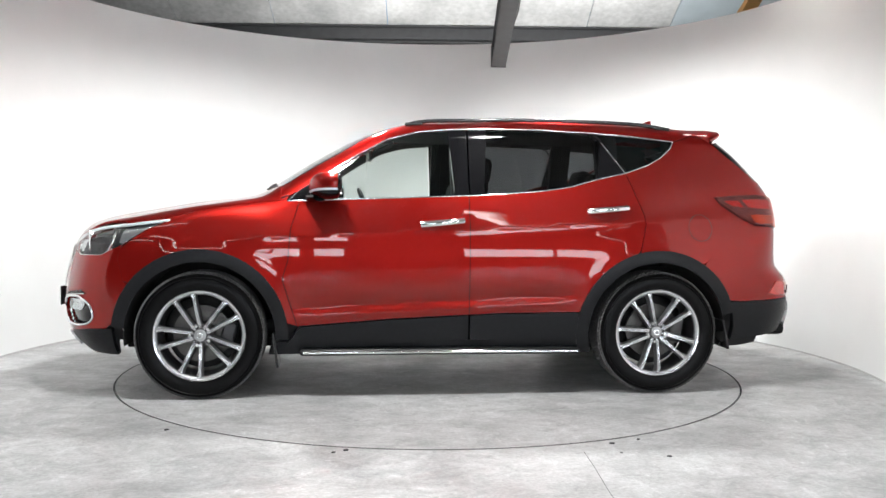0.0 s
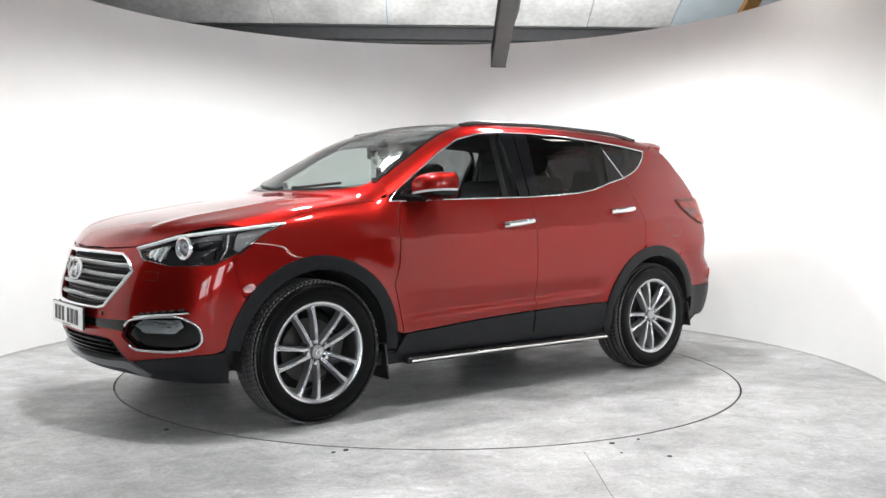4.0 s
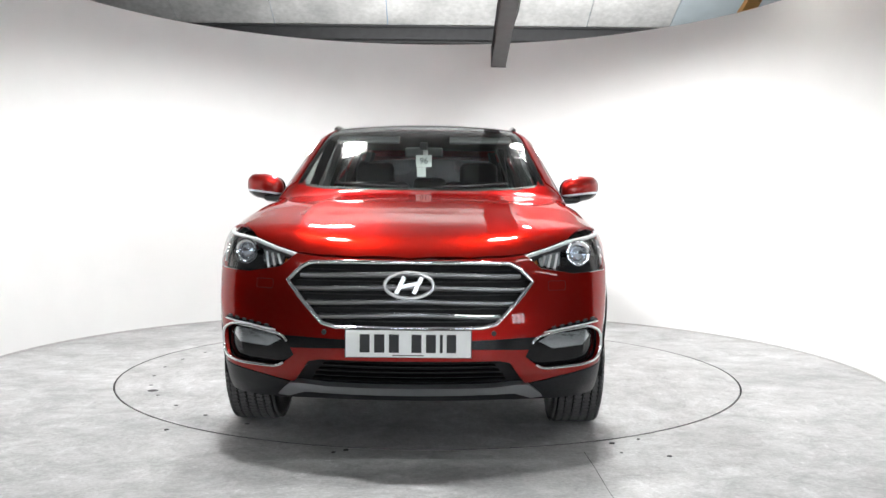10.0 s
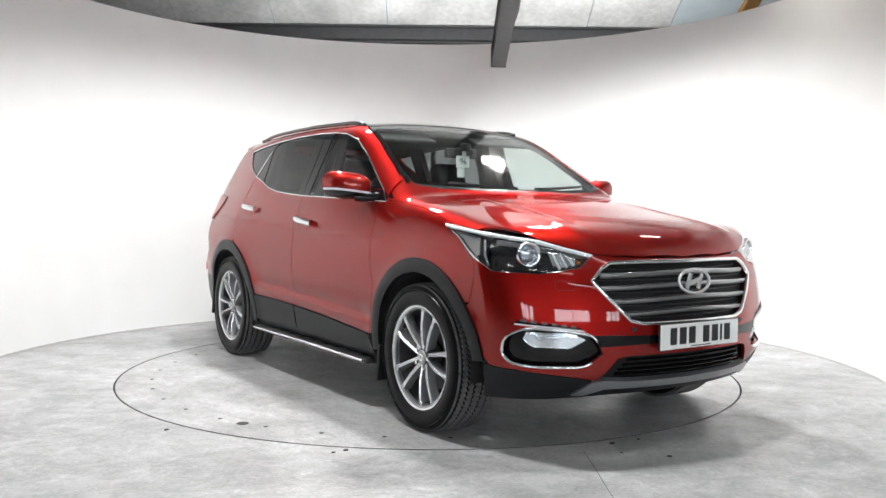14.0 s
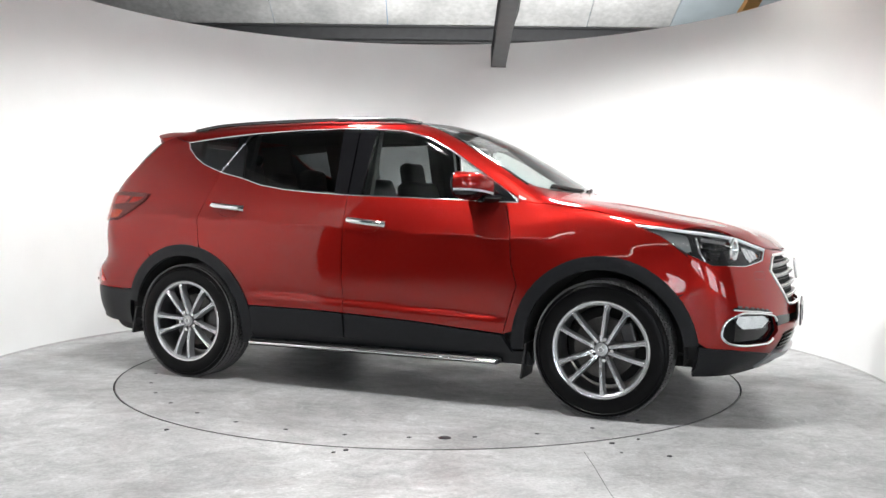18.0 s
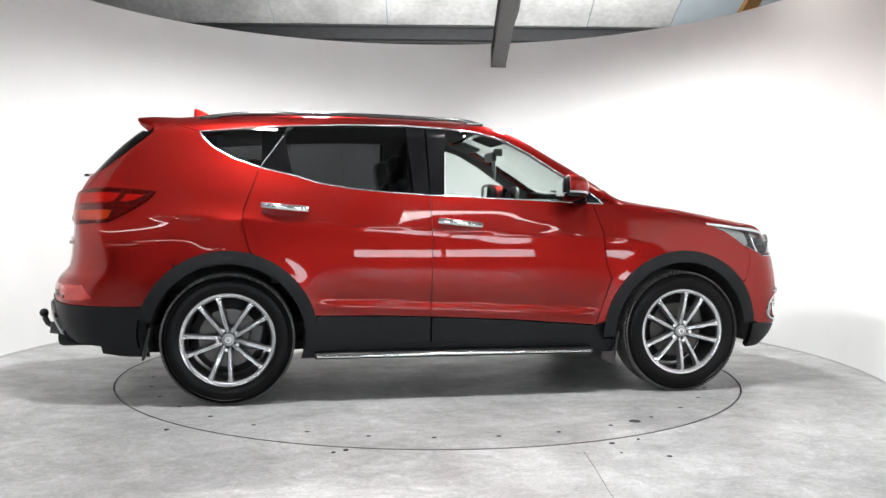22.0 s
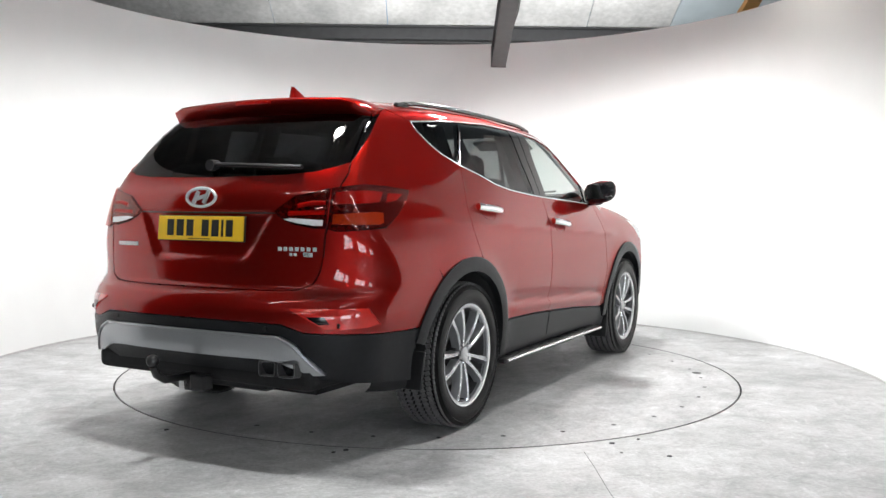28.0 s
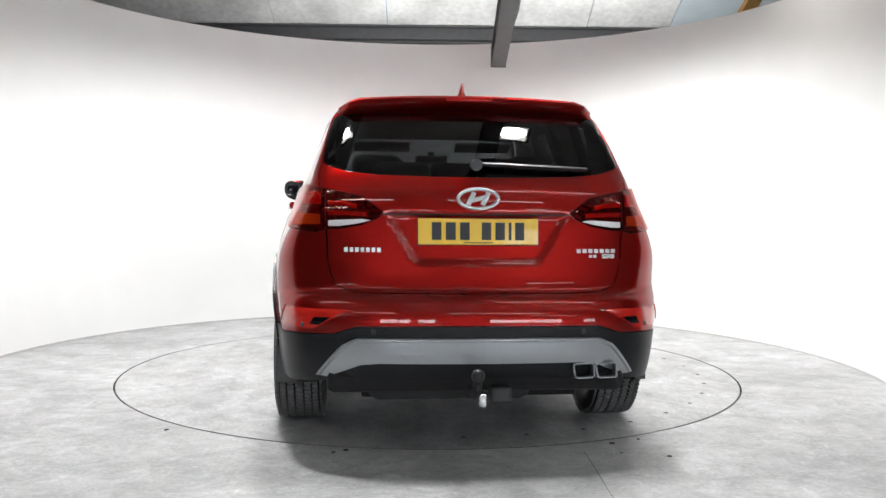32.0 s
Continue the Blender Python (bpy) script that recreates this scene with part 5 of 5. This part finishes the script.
def build_rear():
    gate = ry((0, 0.738), (0.45, 0.740), (0.55, 0.746), (0.61, 0.77), (0.635, 0.82)) + GATE_EDGE + [GLASS_EDGE[0]] + ry((0.64, 1.285), (0.56, 1.262), (0.42, 1.248), (0.2, 1.242), (0, 1.240))
    panel("tailgate", sym(gate), "rear", PAINT, car, res=0.016, gap=0.0012, label="red tailgate")
    gl = ry((0, 1.242), (0.2, 1.244), (0.42, 1.250), (0.56, 1.264), (0.64, 1.287)) + GLASS_EDGE[:-1] + ry((0.55, 1.548), (0.3, 1.555), (0, 1.556))
    panel("rear_glass", sym(gl), "rear", G_REAR, car, off=-0.003, depth=0.0, gap=0.001, res=0.05, label="privacy-tinted rear window")
    for f in (False, True):
        panel("glass_border", GLASS_EDGE[:-1] + [(a - 0.055, z) for a, z in GLASS_EDGE[-2::-1]], "rear", GLOSSBLACK, car, off=-0.006, depth=0.01, res=0.03, gap=0, flip=f)
    bump = ry((0, 0.7365), (0.45, 0.7385), (0.552, 0.7445), (0.612, 0.769), (0.637, 0.82)) + [GATE_EDGE[0]]
    bump += [by_x("rear", -1.9, 0.848), by_x("rear", -1.66, 0.813)] + [by_x("rear", *p) for p in arc(-1.35, 0.365, RO, 125, 157, 6)]
    bump += [by_x("rear", -1.9, 0.552), by_x("rear", -2.05, 0.556)] + ry((0.78, 0.562), (0.62, 0.568), (0.52, 0.602), (0.2, 0.606), (0, 0.606))
    panel("rear_bumper", sym(bump), "rear", PAINT, car, res=0.032, gap=0.0015, depth=0.02, label="red rear bumper skin")
    low = [by_x("rear", *p) for p in arc(-1.35, 0.365, RO, 158, 176, 4)] + [by_x("rear", -1.83, 0.315), by_x("rear", -2.0, 0.33)] + ry((0.72, 0.352), (0.55, 0.372), (0.3, 0.385), (0, 0.385), (0, 0.603), (0.2, 0.603), (0.52, 0.599), (0.62, 0.565), (0.78, 0.559)) + [by_x("rear", -2.05, 0.553), by_x("rear", -1.9, 0.549)]
    for f in (False, True):
        panel("bumper_lip", low, "rear", CLAD, car, off=0.002, depth=0.03, gap=0.0, res=0.03, flip=f, label="dark grey lower rear bumper")
    skid = sym(ry((0, 0.556), (0.30, 0.556), (0.52, 0.553), (0.58, 0.525), (0.69, 0.392), (0.64, 0.388), (0.50, 0.445), (0.42, 0.452), (0, 0.452))[1:-1])
    panel("skid_plate", skid, "rear", SKID, car, off=0.016, depth=0.035, gap=0, res=0.03, label="silver rear skid plate")
    strip("skid_ledge", sym(ry((0.676, 0.396), (0.57, 0.520), (0.51, 0.546), (0.30, 0.549))), "rear", 0.016, 0.006, SKID, car, off=0.017)
    for f in (False, True):
        sg = -1 if f else 1
        # lamps: outer part on the body, inner part on the tailgate
        outer = ry((0.66, 1.185), (0.72, 1.198)) + [by_x("rear", -2.03, 1.205), by_x("rear", -1.90, 1.2), by_x("rear", -1.74, 1.186), by_x("rear", -1.78, 1.138), by_x("rear", -1.88, 1.072), by_x("rear", -1.99, 1.015)] + ry((0.70, 0.998), (0.662, 1.01))
        inner = ry((0.652, 1.183), (0.60, 1.172), (0.50, 1.15), (0.41, 1.085), (0.43, 1.062), (0.50, 1.03), (0.60, 1.012), (0.652, 1.012))
        o = panel("tail_lamp", outer, "rear", LAMP_DARK, car, off=0.003, depth=0.016, res=0.025, flip=f, label="smoked red tail lamp with an amber segment")
        strip("lamp_gap", outer, "rear", 0.0045, 0.003, GLOSSBLACK, o, f, off=0.001, closed=True, res=0.02)
        panel("brake_segment", [by_y("rear", 0.675, 1.115), by_y("rear", 0.68, 1.168)] + [by_x("rear", -2.03, 1.178), by_x("rear", -1.93, 1.172), by_x("rear", -1.97, 1.128), by_x("rear", -2.04, 1.12)], "rear", LAMP_RED, o, off=0.006, depth=0.004, res=0.025, gap=0, flip=f)
        panel("side_segment", [by_x("rear", p, q) for p, q in ((-1.90, 1.168), (-1.80, 1.165), (-1.86, 1.135), (-1.93, 1.125))], "rear", LAMP_RED, o, off=0.006, depth=0.004, res=0.025, gap=0, flip=f)
        panel("amber_light", [by_y("rear", 0.68, 1.030), by_y("rear", 0.68, 1.072), by_x("rear", -2.02, 1.082), by_x("rear", -1.975, 1.078), by_x("rear", -1.995, 1.035), by_x("rear", -2.03, 1.026)], "rear", LAMP_AMBER, o, off=0.0062, depth=0.004, res=0.025, gap=0, flip=f)
        panel("lens", outer, "rear", glass("smoked_lens", (0.80, 0.38, 0.34)) if not f else bpy.data.materials["smoked_lens"], o, off=0.012, depth=0.008, res=0.03, flip=f)
        i = panel("tail_lamp_inner", inner, "rear", LAMP_DARK, car, off=0.003, depth=0.014, res=0.025, flip=f, label="smoked red inner tail lamp with clear reversing light")
        strip("lamp_gap", inner, "rear", 0.0045, 0.003, GLOSSBLACK, i, f, off=0.001, closed=True, res=0.02)
        panel("reversing_light", ry((0.642, 1.022), (0.642, 1.046), (0.50, 1.053), (0.46, 1.048), (0.52, 1.033), (0.60, 1.022)), "rear", LAMP_CLEAR, i, off=0.0125, depth=0.004, res=0.02, gap=0, flip=f)
        for dz in (0.0, 0.042):
            strip("light_bar", ry((0.645, 1.080 + dz), (0.58, 1.079 + dz), (0.48 + dz, 1.074 + dz * 0.8)), "rear", 0.020, 0.003, LAMP_RED, i, f, off=0.006)
        panel("lens", inner, "rear", bpy.data.materials["smoked_lens"], i, off=0.0115, depth=0.008, res=0.03, flip=f)
        rf = ry((0.55, 0.665), (0.56, 0.672), (0.83, 0.672), (0.855, 0.60), (0.83, 0.585), (0.70, 0.583), (0.66, 0.61))
        r = panel("fog_reflector", rf, "rear", FOG_RED, car, off=0.004, depth=0.014, res=0.025, flip=f, label="red rear fog light and reflector")
        panel("dark_insert", ry((0.63, 0.636), (0.70, 0.636), (0.72, 0.606), (0.68, 0.604)), "rear", GLOSSBLACK, r, off=0.007, depth=0.006, res=0.02, gap=0, flip=f)
        strip("edge_chrome", rf[2:4], "rear", 0.006, 0.004, LAMP_RED, r, f, off=0.004)
        for y, z in ((0.45, 0.61), (0.75, 0.63)):
            c = onto([by_y("rear", y, z - 0.03)], "rear")[0]
            part("parking_sensor", cyl_bm(0.011, 0.006, (c[0] - 0.004, c[1] * sg, c[2]), "X", 16), BLACK, car)
    emblem(-2.264, 1.145, -6, 0.175, 0.085)
    plate(-2.272, 1.003, -4, PLATE_Y, True, "yellow rear number plate")
    panel("gate_handle", sym(ry((0, 1.081), (0.40, 1.079), (0.43, 1.074), (0, 1.074))[1:]), "rear", BLACK, car, off=0.004, depth=0.02, gap=0, res=0.03)
    # worn-off badge lettering as plain bars
    for y0, y1, z, h in ((0.42, 0.585, 0.922, 0.019), (-0.62, -0.43, 0.920, 0.017), (-0.53, -0.49, 0.897, 0.012)):
        n = 7 if h > 0.015 else 2
        for k in range(n):
            u0, u1 = y0 + (y1 - y0) * k / n, y0 + (y1 - y0) * (k + 0.66) / n
            c = onto([by_y("rear", (u0 + u1) / 2, z)], "rear")[0]
            part("badge_bar", box_bm((0.005, abs(u1 - u0), h), (c[0] - 0.003, (u0 + u1) / 2, z), 0.001), BADGE, car)
    c = onto([by_y("rear", -0.575, 0.897)], "rear")[0]
    b = part("drive_badge", box_bm((0.004, 0.075, 0.018), (0, 0, 0), 0.001), BADGE, car, "small silver drive badge")
    b.matrix_basis = pose(c[0] - 0.004, c[1], c[2], 0, 0, -8)
    fc = bpy.data.curves.new("badge_text", "FONT")
    fc.body, fc.size, fc.align_x, fc.align_y, fc.extrude = "4WD", 0.02, "CENTER", "CENTER", 0.0004
    fc.materials.append(INK)
    t = new("badge_text", fc)
    t.parent = b
    t.matrix_basis = Matrix.Translation((-0.0028, 0, 0)) @ Matrix.Rotation(radians(-90), 4, "Z") @ Matrix.Rotation(radians(90), 4, "X")
    tagged(t)
    # spoiler: wedge loft across the roof's end
    bm = bmesh.new()
    rows = []
    n = 24
    for i in range(n + 1):
        y = -0.615 + 1.23 * i / n
        e = min(1.0, (0.615 - abs(y)) / 0.07)
        a2 = y * y
        top_r = float(onto([(-1.66, y)], "top")[0][2])
        tip_x, tip_z = -1.905 + 0.10 * a2 + 0.08 * (1 - e) ** 2, 1.632 - 0.055 * a2 - 0.05 * (1 - e)
        rows.append([bm.verts.new(q) for q in ((-1.655, y, top_r + 0.001), (-1.78, y, (top_r + tip_z) / 2 + 0.006), (tip_x + 0.01, y, tip_z + 0.002), (tip_x, y, tip_z - 0.006), (tip_x + 0.012, y, tip_z - 0.028), (-1.80, y, 1.545 - 0.05 * a2), (-1.70, y, 1.56))])
    for a, b in zip(rows, rows[1:]):
        for j in range(6):
            bm.faces.new((a[j], a[j + 1], b[j + 1], b[j]))
    bm.faces.new(rows[0])
    bm.faces.new(rows[-1][::-1])
    bmesh.ops.recalc_face_normals(bm, faces=bm.faces)
    sp = smooth(part("spoiler", bm, PAINT, car, "red roof spoiler over the rear window"), 40)
    part("brake_light", box_bm((0.012, 0.22, 0.014), (-1.903, 0, 1.614), 0.002), LAMP_RED, sp)
    # rear wiper
    g = onto([by_y("rear", y, 1.275 + 0.02 * (1 - abs(y) * 2)) for y in (0.02, -0.1, -0.2, -0.3, -0.4, -0.5)], "rear") + np.array([-0.022, 0, 0.006])
    w = smooth(part("rear_wiper", tube_bm([tuple(q) for q in g], 0.015, 8, flat=0.6), BLACK, car, "black rear wiper"), 60)
    part("wiper_hub", cyl_bm(0.026, 0.05, (g[0][0], 0.0, g[0][2] - 0.005), "X", 16), BLACK, w)
    # exhaust tips, tow bar
    for y in (-0.455, -0.555):
        e = new("exhaust_tip")
        e.parent = car
        tagged(e, "chrome-edged square exhaust tip")
        outer = rounded([(-0.048, -0.030), (0.040, -0.034), (0.050, 0.030), (-0.044, 0.034)], 0.016, 4)
        bm = bmesh.new()
        rings = [[bm.verts.new((x, u * k, v * k)) for u, v in outer] for x, k in ((0.14, 0.95), (0.0, 1.02), (-0.008, 0.99), (-0.006, 0.86), (0.0, 0.80), (0.10, 0.78))]
        for a, b in zip(rings, rings[1:]):
            for j in range(len(outer)):
                bm.faces.new((a[j], a[(j + 1) % len(outer)], b[(j + 1) % len(outer)], b[j]))
        bmesh.ops.recalc_face_normals(bm, faces=bm.faces)
        smooth(part("tip", bm, POCKET, e), 40)
        smooth(part("rim", tube_bm([(-0.006, u * 0.97, v * 0.97) for u, v in outer], 0.002, 6, True, up=(1, 0, 0)), SLAT, e), 60)
        part("bore", box_bm((0.004, 0.085, 0.06), (0.09, 0, 0)), DARK, e)
        e.matrix_basis = pose(-2.372 + 0.06 * abs(y), y, 0.408, 0, 8, 0)
    tow = new("tow_bar")
    tow.parent = car
    tagged(tow, "black tow bar with a capped ball")
    smooth(part("neck", tube_bm([(-2.1, 0.03, 0.33), (-2.35, 0.03, 0.325), (-2.46, 0.03, 0.33), (-2.51, 0.03, 0.36), (-2.53, 0.03, 0.40)], 0.018, 10), BLACK, tow), 60)
    bm = bmesh.new()
    bmesh.ops.create_uvsphere(bm, u_segments=20, v_segments=12, radius=0.028)
    bmesh.ops.translate(bm, vec=(-2.532, 0.03, 0.425), verts=bm.verts)
    smooth(part("ball_cap", bm, BLACK, tow), 60)
    part("cross_tube", cyl_bm(0.03, 0.9, (-2.02, 0, 0.36), "Y", 16), BLACK, tow)
    part("socket", box_bm((0.06, 0.09, 0.07), (-2.36, -0.09, 0.315), 0.01), BLACK, tow)
    part("socket_plate", box_bm((0.008, 0.03, 0.055), (-2.40, -0.01, 0.295), 0.003), CHROME, tow)


build_front()
build_rear()


# ---------- fittings on the flanks and the roof ----------
def build_mirror(f):
    s = -1 if f else 1
    root = new("door_mirror")
    root.parent = car
    tagged(root, "red door mirror with black underside and clear indicator")

    def shell(z0, z1, material, name, grow=1.0, rear=False):
        bm = bmesh.new()
        nu, nv = 24, 10
        rows = []
        for j in range(nv + 1):
            zz = z0 + (z1 - z0) * j / nv
            k = max(0.0, 1 - abs(zz) ** 2.6) ** (1 / 2.6)
            rows.append([])
            for i in range(nu):
                a = math.tau * i / nu
                c, sn = math.cos(a), math.sin(a)
                ex = 2 / 2.8
                dx, dy = math.copysign(abs(c) ** ex, c) * k, math.copysign(abs(sn) ** ex, sn) * k
                x = 0.128 * dx if dx > 0 else 0.045 * dx
                x = min(x, -0.006) if rear else x
                y = 0.118 * dy - (0.02 * dx if dx > 0 else 0)
                rows[-1].append(bm.verts.new((0.60 + x * grow + 0.028 * (-dy), s * (0.955 + y * grow), 1.230 + (0.078 * zz + 0.014 * dy) * grow)))
        for a, b in zip(rows, rows[1:]):
            for i in range(nu):
                bm.faces.new((a[i], a[(i + 1) % nu], b[(i + 1) % nu], b[i]))
        bm.faces.new(rows[0])
        bm.faces.new(rows[-1])
        bmesh.ops.recalc_face_normals(bm, faces=bm.faces)
        return smooth(part(name, bm, material, root), 50)
    shell(-0.42, 1.0, PAINT, "cover")
    shell(-1.0, -0.42, GLOSSBLACK, "underside")
    shell(-1.0, 1.0, GLOSSBLACK, "housing_back", 1.02, True)
    shell(-0.50, -0.36, LAMP_CLEAR, "indicator", 1.012)
    part("mirror_glass", box_bm((0.004, 0.155, 0.098), (0.5515, s * 0.950, 1.232), 0.0, Matrix.Rotation(radians(4.5), 4, "Y")), mat("mirror_silver", (0.9, 0.9, 0.9), 0.02, 1.0), root)
    smooth(part("arm", tube_bm([(0.74, s * 0.79, 1.168), (0.71, s * 0.86, 1.160), (0.67, s * 0.92, 1.165)], 0.046, 12, flat=0.55), GLOSSBLACK, root), 60)


def build_handle(x0, z0, x1, z1, f):
    """Chrome door handle over a cupped recess."""
    s = -1 if f else 1
    n = 10
    pts = np.array([(x0 + (x1 - x0) * i / n, z0 + (z1 - z0) * i / n) for i in range(n + 1)])
    p = onto(pts, "side")
    lift = 0.034 * np.sin(np.pi * np.linspace(0.04, 0.96, n + 1)) ** 0.4
    p[:, 1] += lift
    bm = tube_bm([(q[0], q[1] * s, q[2]) for q in p], 0.020, 12, flat=1.0)
    h = smooth(part("door_handle", bm, CHROME, car, "chrome door handle"), 60)
    xm, zm = (x0 + x1) / 2, (z0 + z1) / 2 - 0.024
    cup = [(xm + 0.082 * math.cos(math.tau * i / 20), zm + 0.038 * math.sin(math.tau * i / 20)) for i in range(20)]
    panel("handle_cup", cup, "side", PAINT, h, off=0.0015, depth=0.004, gap=0, res=0.015, hump=-0.016, flip=f)
    part("key_cover", box_bm((0.03, 0.03, 0.026), (x0 + 0.02 * (1 if x1 > x0 else -1), s * (p[0][1] - 0.006), z0), 0.008), CHROME, h)


def build_fittings():
    for f in (False, True):
        s = -1 if f else 1
        build_mirror(f)
        build_handle(0.082, 1.010, -0.165, 1.034, f)
        build_handle(-0.917, 1.094, -1.165, 1.115, f)
        # roof rail
        xs = np.linspace(0.16, -1.52, 26)
        base = onto([(x, 0.585) for x in xs], "top")
        t = (xs - xs[0]) / (xs[-1] - xs[0])
        up = 0.015 * np.clip(np.minimum(t / 0.10, (1 - t) / 0.12), 0, 1) ** 0.6
        rail = smooth(part("roof_rail", tube_bm([(q[0], q[1] * s, q[2] + u + 0.002) for q, u in zip(base, up)], 0.0115, 10, flat=1.1), mat("rail_black", (0.03, 0.031, 0.033), 0.25, 0.5, coat=0.5, grain=0.1, scale=40), car, "black and silver roof rail"), 60)
        for k in (0, 25):
            part("rail_foot", box_bm((0.11, 0.026, 0.022), (base[k][0] + (-0.05 if k == 0 else 0.05), base[k][1] * s, base[k][2] + 0.008), 0.010), BLACK, rail)
        # running board
        b = new("running_board")
        b.parent = car
        tagged(b, "black running board with a bright metal edge")
        smooth(part("board", box_bm((1.66, 0.14, 0.035), (-0.045, s * 0.845, 0.262), 0.012), BLACK, b), 60)
        smooth(part("edge_strip", tube_bm([(x, s * 0.918, 0.266 - 0.004 * abs(x)) for x in np.linspace(-0.86, 0.765, 8)], 0.010, 8), CHROME, b), 60)
        for x in (-0.7, 0.0, 0.65):
            part("bracket", box_bm((0.05, 0.25, 0.02), (x, s * 0.72, 0.255), 0.004), BLACK, b)
        for i in range(9):
            part("tread_strip", box_bm((0.14, 0.06, 0.004), (-0.70 + 0.165 * i, s * 0.86, 0.281), 0.001), RUBBER, b)
        # mud flaps
        part("mud_flap", box_bm((0.014, 0.20, 0.20), (0.925, s * 0.815, 0.275), 0.005, Matrix.Rotation(radians(8), 4, "Y")), BLACK, car)
        part("mud_flap", box_bm((0.014, 0.20, 0.18), (-1.785, s * 0.81, 0.35), 0.005, Matrix.Rotation(radians(12), 4, "Y")), BLACK, car)
        # screen washers and front wipers
        g = onto([(1.035 - 0.10 * u * u, s * 0.54 * u) for u in np.linspace(0.12, 0.9, 10)], "top")
        g[:, 2] += 0.004
        w = smooth(part("wiper", tube_bm([tuple(q) for q in g], 0.008, 6), BLACK, car, "black windscreen wiper"), 60)
        part("wiper_pivot", cyl_bm(0.014, 0.010, tuple(g[1]), "Z", 12), BLACK, w)
    # fuel flap on the near-side quarter
    c = [(-1.62 + 0.075 * math.cos(math.tau * i / 24), 1.00 + 0.080 * math.sin(math.tau * i / 24)) for i in range(24)]
    strip("fuel_flap_seam", c, "side", 0.004, 0.0006, BLACK, car, False, closed=True, res=0.02)
    # aerial fin
    bm = bmesh.new()
    rows = []
    for x, h, w in ((-1.43, 0.0, 0.010), (-1.47, 0.018, 0.030), (-1.53, 0.052, 0.036), (-1.585, 0.082, 0.030), (-1.605, 0.084, 0.022), (-1.612, 0.0, 0.034)):
        z = float(onto([(x, 0.0)], "top")[0][2]) - 0.002
        rows.append([bm.verts.new((x, y, z + q)) for y, q in ((-w, 0), (-w * 0.45, h * 0.5), (-w * 0.12, h), (w * 0.12, h), (w * 0.45, h * 0.5), (w, 0))])
    for a, b in zip(rows, rows[1:]):
        for j in range(5):
            bm.faces.new((a[j], a[j + 1], b[j + 1], b[j]))
    bmesh.ops.recalc_face_normals(bm, faces=bm.faces)
    smooth(part("aerial_fin", bm, PAINT, car, "red shark-fin aerial"), 50)


build_fittings()


# ---------- what moves ----------
def motions():
    walk(turntable, [(t, pose(0, 0, 0, 0, 0, a)) for t, a in TURN])
    rows = []
    for t, a in TURN:
        m = pose(0, 0, 0, 0, 0, a) @ pose(CAR_OFF[0], CAR_OFF[1], 0.0)
        rows.append((t, m))
    walk(car, rows)


motions()
